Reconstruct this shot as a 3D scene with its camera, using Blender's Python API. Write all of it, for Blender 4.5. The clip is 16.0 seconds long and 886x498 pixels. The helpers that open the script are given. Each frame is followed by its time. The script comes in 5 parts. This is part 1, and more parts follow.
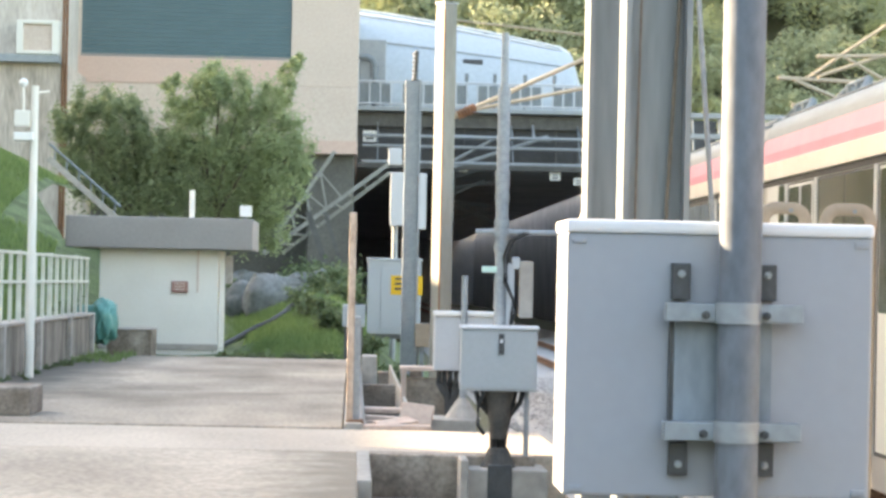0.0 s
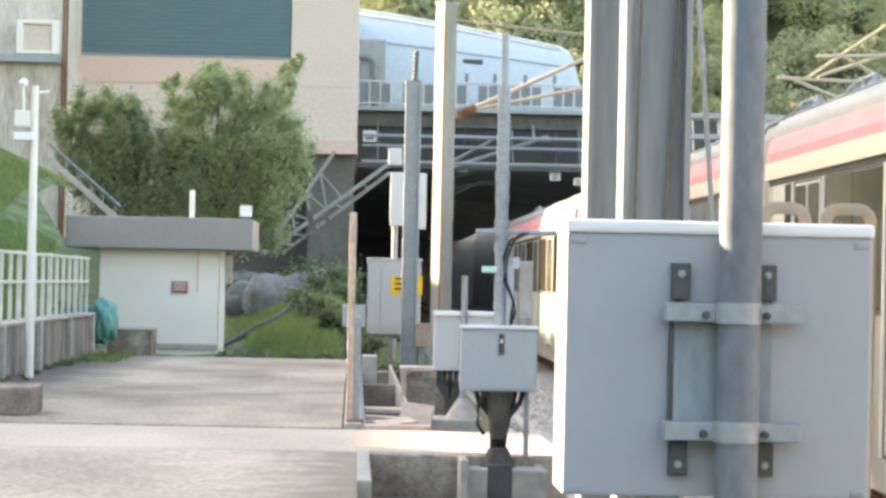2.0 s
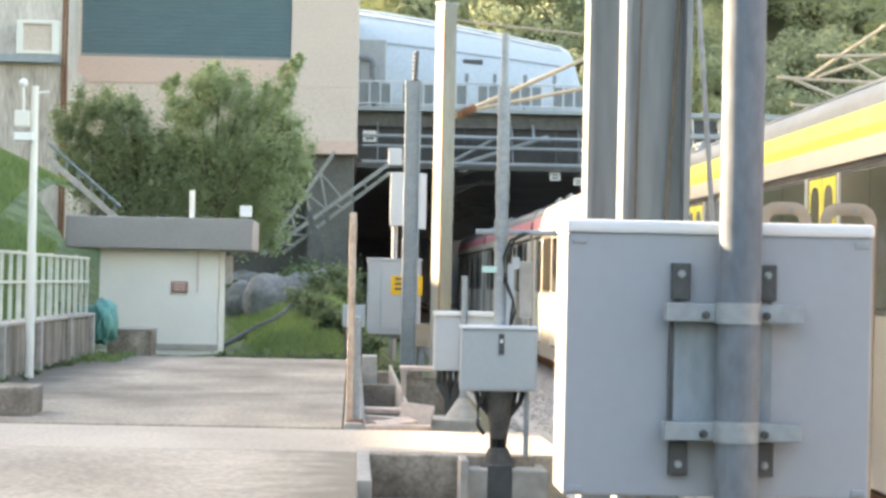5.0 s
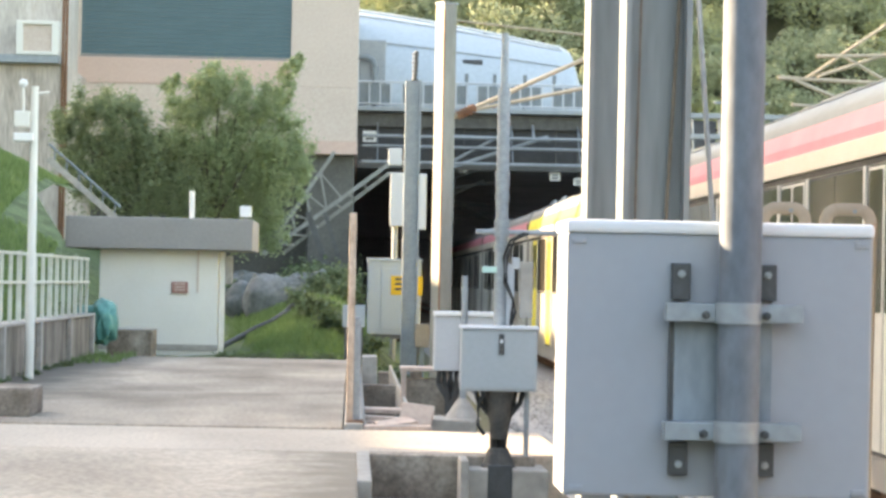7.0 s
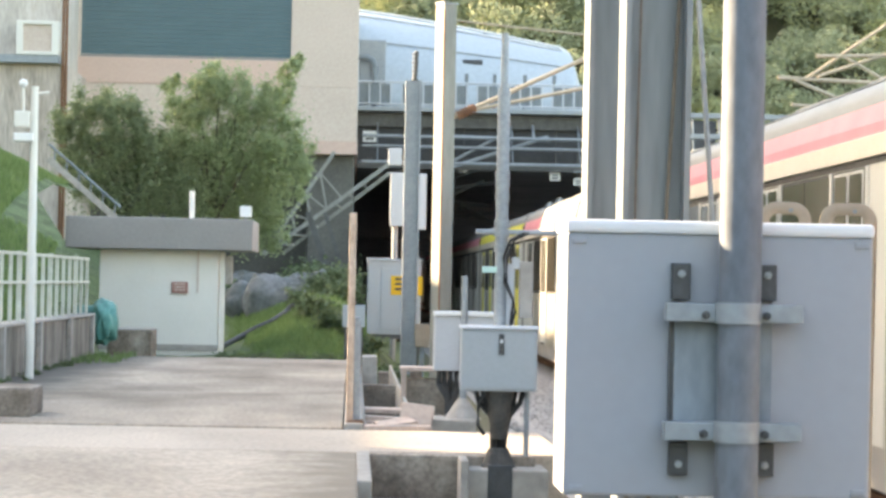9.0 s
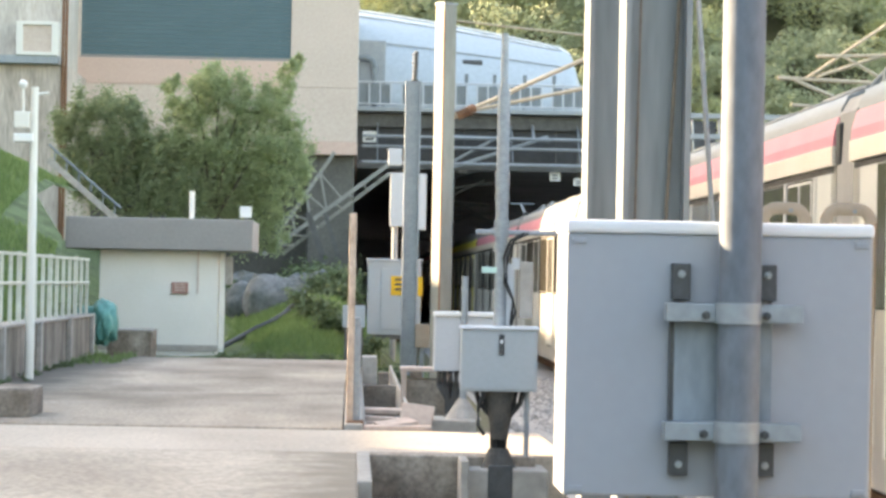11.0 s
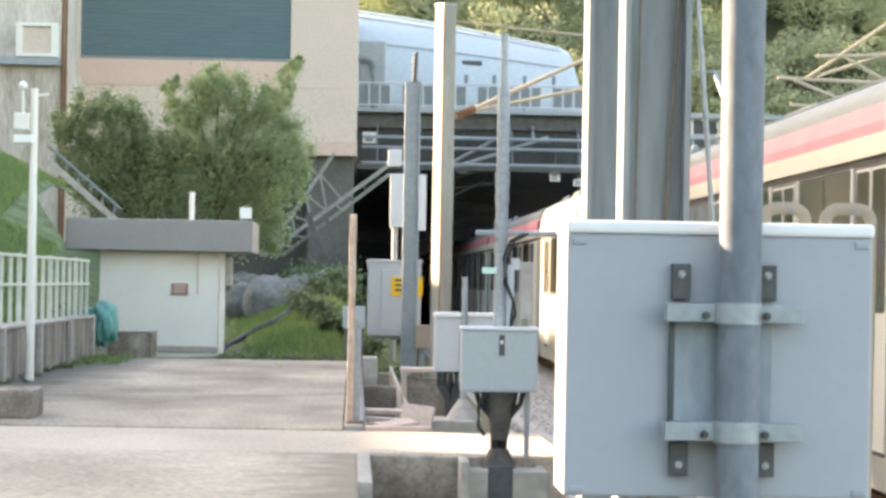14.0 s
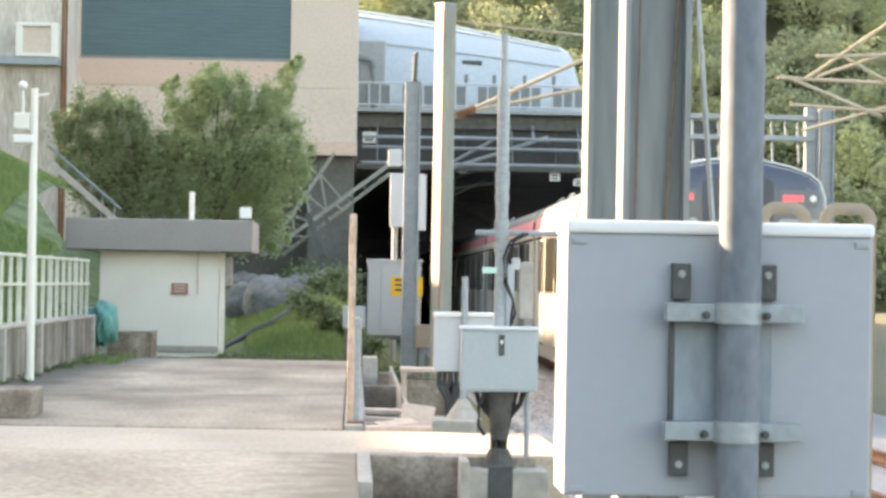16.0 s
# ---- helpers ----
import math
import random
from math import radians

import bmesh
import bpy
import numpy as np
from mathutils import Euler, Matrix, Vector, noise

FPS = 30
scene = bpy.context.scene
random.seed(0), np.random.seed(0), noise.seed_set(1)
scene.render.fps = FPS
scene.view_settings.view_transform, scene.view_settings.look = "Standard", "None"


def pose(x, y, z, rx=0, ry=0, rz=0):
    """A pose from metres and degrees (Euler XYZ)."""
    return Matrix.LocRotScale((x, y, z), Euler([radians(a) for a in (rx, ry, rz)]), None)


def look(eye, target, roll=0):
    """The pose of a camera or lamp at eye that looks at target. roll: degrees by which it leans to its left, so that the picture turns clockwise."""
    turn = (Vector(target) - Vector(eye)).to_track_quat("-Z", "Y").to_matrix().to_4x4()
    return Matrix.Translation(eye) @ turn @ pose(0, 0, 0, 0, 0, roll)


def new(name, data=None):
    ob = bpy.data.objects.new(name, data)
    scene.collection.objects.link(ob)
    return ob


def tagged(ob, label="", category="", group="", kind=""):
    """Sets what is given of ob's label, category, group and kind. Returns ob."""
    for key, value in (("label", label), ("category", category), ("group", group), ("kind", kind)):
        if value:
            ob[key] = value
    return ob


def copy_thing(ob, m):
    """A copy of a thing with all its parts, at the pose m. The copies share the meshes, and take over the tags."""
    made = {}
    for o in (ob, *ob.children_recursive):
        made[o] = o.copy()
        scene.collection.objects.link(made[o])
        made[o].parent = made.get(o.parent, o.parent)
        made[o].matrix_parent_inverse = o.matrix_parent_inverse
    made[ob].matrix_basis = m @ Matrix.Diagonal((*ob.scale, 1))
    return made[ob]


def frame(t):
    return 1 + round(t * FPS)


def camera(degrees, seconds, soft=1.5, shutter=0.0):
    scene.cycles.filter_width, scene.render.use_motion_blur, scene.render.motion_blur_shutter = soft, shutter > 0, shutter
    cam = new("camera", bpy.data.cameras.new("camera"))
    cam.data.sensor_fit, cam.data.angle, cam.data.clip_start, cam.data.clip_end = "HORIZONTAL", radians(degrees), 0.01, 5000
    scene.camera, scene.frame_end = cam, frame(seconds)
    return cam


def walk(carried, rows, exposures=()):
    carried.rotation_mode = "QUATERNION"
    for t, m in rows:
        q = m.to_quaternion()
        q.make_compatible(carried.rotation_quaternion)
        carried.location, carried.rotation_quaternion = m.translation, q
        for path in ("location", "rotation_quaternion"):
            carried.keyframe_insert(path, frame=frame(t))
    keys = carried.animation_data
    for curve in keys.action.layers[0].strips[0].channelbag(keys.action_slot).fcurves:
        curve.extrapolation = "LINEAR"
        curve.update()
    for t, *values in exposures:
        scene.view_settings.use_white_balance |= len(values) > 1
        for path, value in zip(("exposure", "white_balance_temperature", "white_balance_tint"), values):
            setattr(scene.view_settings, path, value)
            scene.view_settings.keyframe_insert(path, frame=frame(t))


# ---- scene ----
# The camera: hand-held long lens, almost still, with a faint drift and lean
EYE = (0, 0, 1.45)
cam = camera(19.5, 16.0, soft=3.0)


def aim(dx, dz, roll):
    return look(EYE, (10 * (0.03441 + dx), 10, 1.45 + 10 * (0.01293 + dz)), 1.2 + roll)


walk(cam, [(0.0, aim(0, 0, 0)), (4.2, aim(0, 0, 0)), (6.3, aim(0, 0.0001, -0.05)), (9.0, aim(0, 0.0001, -0.06)),
           (11.5, aim(0, 0.0003, -0.12)), (13.0, aim(0, 0.0005, -0.2)), (16.0, aim(0, 0.0004, -0.2))],
     exposures=[(0.0, 2.73, 8100, 13), (4.2, 2.72, 8150, 13), (6.5, 2.68, 8150, 13), (13.5, 2.68, 8200, 13), (16.0, 2.66, 8500, 14)])

# Late-afternoon daylight: low warm sun from beyond the station's side of the line, wide pale sky
SUN_FROM = Vector((-0.87, 0.48, 0.30)).normalized()
world = bpy.data.worlds.new("sky")
scene.world = world
world.use_nodes = True
sky = world.node_tree.nodes.new("ShaderNodeTexSky")
sky.sky_type, sky.sun_disc = "NISHITA", False
sky.sun_elevation = math.asin(SUN_FROM.z)
sky.sun_rotation = math.atan2(SUN_FROM.x, SUN_FROM.y)
sky.air_density, sky.dust_density = 1.0, 2.0
world.node_tree.links.new(sky.outputs[0], world.node_tree.nodes["Background"].inputs[0])
world.node_tree.nodes["Background"].inputs[1].default_value = 0.15
sun = new("sun", bpy.data.lights.new("sun", "SUN"))
sun.data.energy, sun.data.angle, sun.data.color = 4.2, radians(0.6), (1.0, 0.84, 0.64)
sun.matrix_world = look(SUN_FROM * 50, (0, 0, 0))


# ---- materials ----
def material(name, color, rough=0.6, metal=0.0, vary=0.15, scale=3.0, grain=40.0, bump=0.1, stretch=(1, 1, 1), spec=0.5, tint=None, patch=0.5, coat=0.0):
    """A surface with broad stains (towards tint), fine grain and a slight relief; sizes in features per metre."""
    m = bpy.data.materials.new(name)
    m.use_nodes = True
    nt = m.node_tree
    N, L = nt.nodes, nt.links
    b = N["Principled BSDF"]
    tc, mp = N.new("ShaderNodeTexCoord"), N.new("ShaderNodeMapping")
    mp.inputs["Scale"].default_value = stretch
    L.new(tc.outputs["Object"], mp.inputs[0])
    info = N.new("ShaderNodeObjectInfo")
    off = N.new("ShaderNodeVectorMath")
    off.operation = "ADD"
    shift = N.new("ShaderNodeMath")
    shift.operation = "MULTIPLY"
    shift.inputs[1].default_value = 37.0
    L.new(info.outputs["Random"], shift.inputs[0])
    L.new(mp.outputs[0], off.inputs[0])
    L.new(shift.outputs[0], off.inputs[1])
    big, fine = N.new("ShaderNodeTexNoise"), N.new("ShaderNodeTexNoise")
    big.inputs["Scale"].default_value, big.inputs["Detail"].default_value = scale, 5
    fine.inputs["Scale"].default_value, fine.inputs["Detail"].default_value = grain, 3
    for n in (big, fine):
        L.new(off.outputs[0], n.inputs["Vector"])
    t = tint or tuple(c * 0.55 for c in color)
    ramp = N.new("ShaderNodeMapRange")
    ramp.inputs[1].default_value, ramp.inputs[2].default_value = patch - 0.18, patch + 0.2
    L.new(big.outputs[0], ramp.inputs[0])
    amount = N.new("ShaderNodeMath")
    amount.operation = "MULTIPLY"
    amount.inputs[1].default_value = min(1.0, vary * 2)
    L.new(ramp.outputs[0], amount.inputs[0])
    mix = N.new("ShaderNodeMixRGB")
    mix.inputs[1].default_value, mix.inputs[2].default_value = (*color, 1), (*t, 1)
    L.new(amount.outputs[0], mix.inputs[0])
    mix2 = N.new("ShaderNodeMixRGB")
    mix2.blend_type = "OVERLAY"
    mix2.inputs[0].default_value = min(1.0, vary * 1.3)
    L.new(mix.outputs[0], mix2.inputs[1])
    L.new(fine.outputs[0], mix2.inputs[2])
    L.new(mix2.outputs[0], b.inputs["Base Color"])
    b.inputs["Metallic"].default_value = metal
    rr = N.new("ShaderNodeMapRange")
    rr.inputs[3].default_value, rr.inputs[4].default_value = max(0.02, rough - 0.12), min(1.0, rough + 0.12)
    L.new(big.outputs[0], rr.inputs[0])
    L.new(rr.outputs[0], b.inputs["Roughness"])
    b.inputs["Specular IOR Level"].default_value = spec
    b.inputs["Coat Weight"].default_value = coat
    if bump:
        bp = N.new("ShaderNodeBump")
        bp.inputs["Strength"].default_value, bp.inputs["Distance"].default_value = bump, 0.01
        L.new(fine.outputs[0], bp.inputs["Height"])
        L.new(bp.outputs[0], b.inputs["Normal"])
    return m


def glowing(name, color, strength):
    m = material(name, color, 0.4, vary=0.05)
    b = m.node_tree.nodes["Principled BSDF"]
    b.inputs["Emission Color"].default_value, b.inputs["Emission Strength"].default_value = (*color, 1), strength
    return m


def leafy(name, color, tint, through_light=0.6):
    """Leaves: each island its own green, some light through them."""
    m = bpy.data.materials.new(name)
    m.use_nodes = True
    nt = m.node_tree
    N, L = nt.nodes, nt.links
    b = N["Principled BSDF"]
    geo, mix = N.new("ShaderNodeNewGeometry"), N.new("ShaderNodeMixRGB")
    mix.inputs[1].default_value, mix.inputs[2].default_value = (*color, 1), (*tint, 1)
    L.new(geo.outputs["Random Per Island"], mix.inputs[0])
    L.new(mix.outputs[0], b.inputs["Base Color"])
    b.inputs["Roughness"].default_value = 0.55
    tr, add = N.new("ShaderNodeBsdfTranslucent"), N.new("ShaderNodeMixShader")
    L.new(mix.outputs[0], tr.inputs[0])
    add.inputs[0].default_value = through_light
    L.new(b.outputs[0], add.inputs[1])
    L.new(tr.outputs[0], add.inputs[2])
    L.new(add.outputs[0], N["Material Output"].inputs[0])
    return m


def glass(name, color=(0.05, 0.06, 0.06), rough=0.05):
    m = material(name, color, rough, vary=0.05, bump=0, spec=0.8)
    return m


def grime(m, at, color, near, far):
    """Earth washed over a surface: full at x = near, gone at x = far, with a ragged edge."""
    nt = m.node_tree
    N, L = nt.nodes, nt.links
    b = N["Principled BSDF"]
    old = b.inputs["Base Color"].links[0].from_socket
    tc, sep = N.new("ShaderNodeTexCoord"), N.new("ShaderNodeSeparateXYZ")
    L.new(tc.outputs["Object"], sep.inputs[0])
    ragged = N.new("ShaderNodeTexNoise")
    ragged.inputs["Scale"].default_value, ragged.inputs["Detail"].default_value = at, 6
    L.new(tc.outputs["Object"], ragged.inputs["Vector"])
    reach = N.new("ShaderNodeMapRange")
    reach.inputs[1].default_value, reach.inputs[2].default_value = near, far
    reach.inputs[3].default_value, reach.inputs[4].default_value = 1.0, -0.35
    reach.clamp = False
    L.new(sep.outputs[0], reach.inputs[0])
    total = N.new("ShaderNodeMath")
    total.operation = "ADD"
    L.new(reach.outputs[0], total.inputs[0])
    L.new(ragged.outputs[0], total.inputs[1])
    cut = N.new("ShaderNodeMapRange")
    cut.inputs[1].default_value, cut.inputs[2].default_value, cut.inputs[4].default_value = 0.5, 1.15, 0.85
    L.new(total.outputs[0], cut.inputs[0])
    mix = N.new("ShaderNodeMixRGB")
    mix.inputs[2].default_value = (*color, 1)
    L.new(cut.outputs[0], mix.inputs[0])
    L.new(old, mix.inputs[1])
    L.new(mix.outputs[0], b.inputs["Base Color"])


CONCRETE = material("concrete", (0.42, 0.39, 0.35), 0.85, vary=0.30, scale=0.6, grain=9, bump=0.25, tint=(0.27, 0.24, 0.21))
SLAB = material("slab_concrete", (0.52, 0.44, 0.35), 0.85, vary=0.4, scale=0.55, grain=22, bump=0.2, tint=(0.25, 0.20, 0.155), stretch=(1, 0.5, 1), patch=0.55)
STRIP = material("strip_concrete", (0.52, 0.44, 0.355), 0.85, vary=0.3, scale=0.7, grain=22, bump=0.2, tint=(0.30, 0.25, 0.20), stretch=(1, 0.5, 1), patch=0.55)
# Far slabs: darker base than the near ones, with brown stains
SLAB_FAR = material("far_slab", (0.44, 0.365, 0.29), 0.88, vary=0.48, scale=0.6, grain=22, bump=0.25, tint=(0.16, 0.13, 0.10), stretch=(1, 0.4, 1), patch=0.52)
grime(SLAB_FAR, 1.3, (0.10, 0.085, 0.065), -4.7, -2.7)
grime(SLAB, 2.4, (0.19, 0.15, 0.11), 0.4, -1.4)
PARAPET = material("streaked_parapet", (0.33, 0.295, 0.25), 0.9, vary=0.5, scale=1.7, grain=20, bump=0.3, tint=(0.10, 0.082, 0.065), stretch=(1, 1, 0.4), patch=0.47)
STAINED = material("stained_concrete", (0.38, 0.325, 0.27), 0.9, vary=0.48, scale=2.2, grain=24, bump=0.3, tint=(0.13, 0.095, 0.07), stretch=(1, 0.32, 1.0))
PLANK = material("trough_concrete", (0.68, 0.52, 0.43), 0.85, vary=0.25, scale=2, grain=14, bump=0.25)
BALLAST = material("ballast", (0.42, 0.41, 0.40), 0.95, vary=0.4, scale=14, grain=30, bump=0.8)
EARTH = material("earth", (0.13, 0.11, 0.07), 0.95, vary=0.4, scale=1.5, grain=20, bump=0.5, tint=(0.08, 0.10, 0.035))
GRASS = material("grass_bed", (0.115, 0.165, 0.062), 0.9, vary=0.5, scale=2.4, grain=12, bump=0.8, tint=(0.05, 0.075, 0.025))
BLADES = leafy("grass_blades", (0.12, 0.195, 0.065), (0.235, 0.33, 0.13))
# Tree greens are lifted, which puts the haze into the leaf colour
LEAF = leafy("leaves", (0.24, 0.29, 0.16), (0.36, 0.41, 0.235))
LEAF_PALE = leafy("pale_leaves", (0.32, 0.385, 0.21), (0.44, 0.505, 0.29))
# Far greens carry haze too; two tones paint light and dark crowns
LEAF_FAR = leafy("far_leaves", (0.32, 0.36, 0.225), (0.42, 0.455, 0.285), 0.4)
LEAF_FAR_PALE = leafy("far_pale_leaves", (0.44, 0.465, 0.25), (0.53, 0.555, 0.30), 0.4)
LEAF_DARK = leafy("dark_leaves", (0.11, 0.155, 0.08), (0.19, 0.25, 0.12), 0.4)
BARK = material("bark", (0.12, 0.09, 0.065), 0.95, vary=0.3, scale=6, grain=40, bump=0.5, stretch=(1, 1, 0.3))
PAINT_WHITE = material("white_paint", (0.79, 0.765, 0.70), 0.7, vary=0.10, scale=1.3, grain=20, bump=0.08, tint=(0.58, 0.55, 0.48))
RAIL_PAINT = material("cream_rail_paint", (0.62, 0.63, 0.55), 0.55, vary=0.2, scale=6, grain=40, tint=(0.42, 0.40, 0.30))
ROOF_GREY = material("grey_render", (0.31, 0.29, 0.275), 0.85, vary=0.1, scale=1.2, grain=15, bump=0.15)
CREAM_WALL = material("cream_tile", (0.65, 0.53, 0.45), 0.7, vary=0.18, scale=0.7, grain=12, tint=(0.55, 0.455, 0.385))
PINK_WALL = material("pink_tile", (0.66, 0.47, 0.39), 0.7, vary=0.15, scale=0.9, grain=12, tint=(0.57, 0.42, 0.35))
TEAL = material("teal_slat", (0.12, 0.195, 0.225), 0.5, vary=0.12, scale=0.8, grain=16)
PALE_BLUE = material("pale_blue_sheet", (0.43, 0.49, 0.53), 0.6, vary=0.12, scale=0.25, grain=6, bump=0.05, tint=(0.375, 0.435, 0.475), spec=0.3)
STEEL = material("galvanised_steel", (0.33, 0.36, 0.38), 0.5, metal=0.2, vary=0.25, scale=5, grain=30, bump=0.08, tint=(0.25, 0.28, 0.30))
STEEL_DARK = material("weathered_steel", (0.215, 0.255, 0.28), 0.6, metal=0.1, vary=0.3, scale=3, grain=22, bump=0.1, tint=(0.19, 0.20, 0.20), stretch=(1, 1, 0.12))
TRUSS = material("truss_steel", (0.13, 0.13, 0.125), 0.7, metal=0.2, vary=0.3, scale=4, grain=25)
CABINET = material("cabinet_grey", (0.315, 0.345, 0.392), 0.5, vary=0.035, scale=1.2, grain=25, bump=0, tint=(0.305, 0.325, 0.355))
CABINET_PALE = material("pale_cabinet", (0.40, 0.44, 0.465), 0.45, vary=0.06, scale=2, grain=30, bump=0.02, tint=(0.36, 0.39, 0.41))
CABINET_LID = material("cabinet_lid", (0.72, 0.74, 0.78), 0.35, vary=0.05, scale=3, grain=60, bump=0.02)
BOX_WHITE = material("white_enclosure", (0.50, 0.53, 0.56), 0.4, vary=0.06, scale=3, grain=40, bump=0.03)
CLAMP = material("clamp_steel", (0.255, 0.295, 0.325), 0.5, metal=0.1, vary=0.2, scale=6, grain=30, bump=0.05, tint=(0.31, 0.34, 0.36))
CHANNEL = material("channel_steel", (0.20, 0.25, 0.295), 0.5, metal=0.1, vary=0.25, scale=4, grain=30, bump=0.05, tint=(0.27, 0.30, 0.33), stretch=(1, 1, 0.4))
DARK_METAL = material("dark_bracket", (0.075, 0.08, 0.085), 0.5, metal=0.4, vary=0.25, scale=12, grain=60)
BLACK = material("black_rubber", (0.02, 0.02, 0.02), 0.6, vary=0.2, scale=10, grain=60)
RUSTY = material("rust", (0.26, 0.13, 0.07), 0.9, vary=0.35, scale=7, grain=40, bump=0.3, tint=(0.14, 0.07, 0.045))
TAN = material("tan_plastic", (0.31, 0.26, 0.205), 0.6, vary=0.12, scale=12, grain=60)
TARP = material("teal_tarpaulin", (0.10, 0.33, 0.29), 0.6, vary=0.2, scale=4, grain=20, bump=0.2)
YELLOW_SIGN = material("yellow_sign", (0.80, 0.47, 0.02), 0.5, vary=0.05)
RED_SIGN = material("red_sign", (0.36, 0.165, 0.14), 0.5, vary=0.15, scale=9)
SIGN_WHITE = material("white_sign", (0.80, 0.80, 0.78), 0.5, vary=0.05)
TUNNEL = material("grey_concrete", (0.46, 0.46, 0.46), 0.9, vary=0.3, scale=0.4, grain=5)
ROCK = material("shotcrete", (0.185, 0.20, 0.205), 0.9, vary=0.4, scale=1.6, grain=9, bump=0.5, tint=(0.07, 0.08, 0.06))
TRAIN_SILVER = material("train_silver", (0.42, 0.395, 0.36), 0.4, metal=0.6, vary=0.06, scale=0.6, grain=25, bump=0.03)
TRAIN_ROOF = material("train_roof", (0.19, 0.205, 0.21), 0.55, vary=0.15, scale=1.0, grain=12, stretch=(1, 0.2, 1))
TRAIN_RED = material("train_red", (0.62, 0.235, 0.275), 0.55, vary=0.08, scale=1, grain=30, bump=0.02, spec=0.3)
TRAIN_YELLOW = material("train_yellow", (0.78, 0.69, 0.09), 0.5, vary=0.06, scale=1, grain=30, bump=0.02, spec=0.3)
TRAIN_CREAM = material("train_cream", (0.68, 0.61, 0.52), 0.4, vary=0.12, scale=1, grain=20, tint=(0.66, 0.50, 0.36))
TRAIN_NAVY = material("train_navy", (0.06, 0.07, 0.10), 0.25, vary=0.1, scale=1, grain=20, coat=0.5)
TRAIN_WHITE = material("train_white", (0.76, 0.76, 0.73), 0.35, vary=0.05, scale=1, grain=20)
TRAIN_UNDER = material("train_underframe", (0.05, 0.048, 0.045), 0.8, vary=0.3, scale=3, grain=20)
TRAIN_PANEL = material("train_panel", (0.58, 0.57, 0.53), 0.4, metal=0.15, vary=0.06, scale=1, grain=20)
TRAIN_GLASS = glass("tinted_glass", (0.06, 0.056, 0.046), 0.08)
# The windscreen's sky reflection is put into this pale blue base
CAB_GLASS = glass("cab_glass", (0.27, 0.34, 0.39), 0.05)
LED_RED = glowing("red_led", (0.95, 0.10, 0.13), 0.22)


# ---- shaping ----
def box(bm, a, b, bevel=0.0):
    """An upright block between two corners, its edges rounded by bevel."""
    lo, hi = [min(p, q) for p, q in zip(a, b)], [max(p, q) for p, q in zip(a, b)]
    m = Matrix.LocRotScale([(p + q) / 2 for p, q in zip(lo, hi)], None, [q - p for p, q in zip(lo, hi)])
    r = bmesh.ops.create_cube(bm, size=1, matrix=m)
    if bevel:
        edges = list({e for v in r["verts"] for e in v.link_edges})
        bmesh.ops.bevel(bm, geom=edges, offset=bevel, segments=2, profile=0.6, affect="EDGES")
    return bm


def rod(bm, p, q, r, r2=None, n=10):
    """A round bar from p to q."""
    p, q = Vector(p), Vector(q)
    m = Matrix.Translation((p + q) / 2) @ (q - p).to_track_quat("Z", "Y").to_matrix().to_4x4()
    bmesh.ops.create_cone(bm, cap_ends=True, segments=n, radius1=r, radius2=r if r2 is None else r2, depth=(q - p).length, matrix=m)
    return bm


def bar(bm, p, q, w, h=None):
    """A square bar from p to q."""
    p, q = Vector(p), Vector(q)
    m = Matrix.Translation((p + q) / 2) @ (q - p).to_track_quat("Z", "Y").to_matrix().to_4x4() @ Matrix.Diagonal((w, h or w, (q - p).length, 1))
    bmesh.ops.create_cube(bm, size=1, matrix=m)
    return bm


def hose(bm, pts, r, n=8):
    """A bent tube through pts."""
    rings = []
    pts = [Vector(p) for p in pts]
    for i, p in enumerate(pts):
        way = (pts[min(i + 1, len(pts) - 1)] - pts[max(i - 1, 0)]).normalized()
        q = way.to_track_quat("Z", "Y")
        rings.append([bm.verts.new(p + q @ Vector((r * math.cos(a), r * math.sin(a), 0))) for a in [2 * math.pi * k / n for k in range(n)]])
    for u, v in zip(rings, rings[1:]):
        for k in range(n):
            bm.faces.new((u[k], u[(k + 1) % n], v[(k + 1) % n], v[k]))
    bm.faces.new(rings[0][::-1]), bm.faces.new(rings[-1])
    return bm


def extrude(bm, outline, axis, lo, hi):
    """A prism: outline of 2D points in the plane across axis ('x', 'y' or 'z'), from lo to hi."""
    def at(p, h):
        return {"x": (h, p[0], p[1]), "y": (p[0], h, p[1]), "z": (p[0], p[1], h)}[axis]
    a, b = [bm.verts.new(at(p, lo)) for p in outline], [bm.verts.new(at(p, hi)) for p in outline]
    n = len(outline)
    for k in range(n):
        bm.faces.new((a[k], a[(k + 1) % n], b[(k + 1) % n], b[k]))
    bm.faces.new(a[::-1]), bm.faces.new(b)
    bmesh.ops.recalc_face_normals(bm, faces=bm.faces[:])
    return bm


def h_outline(w, d, tf, tw):
    """The section of a rolled steel column: flanges at -x and +x, the web between."""
    x, y = w / 2, d / 2
    return [(-x, -y), (-x + tf, -y), (-x + tf, -tw / 2), (x - tf, -tw / 2), (x - tf, -y), (x, -y),
            (x, y), (x - tf, y), (x - tf, tw / 2), (-x + tf, tw / 2), (-x + tf, y), (-x, y)]


def part(name, bm, mat, parent, label="", smooth=False):
    me = bpy.data.meshes.new(name)
    bm.normal_update()
    bm.to_mesh(me)
    bm.free()
    me.materials.append(mat)
    if smooth:
        for p in me.polygons:
            p.use_smooth = True
        me.set_sharp_from_angle(angle=radians(40))
    ob = new(name, me)
    ob.parent = parent
    if label:
        tagged(ob, label)
    return ob


def shared(name, me, parent, m):
    """One more piece on a mesh that alike pieces share."""
    ob = new(name, me)
    ob.parent, ob.matrix_basis = parent, m
    return ob


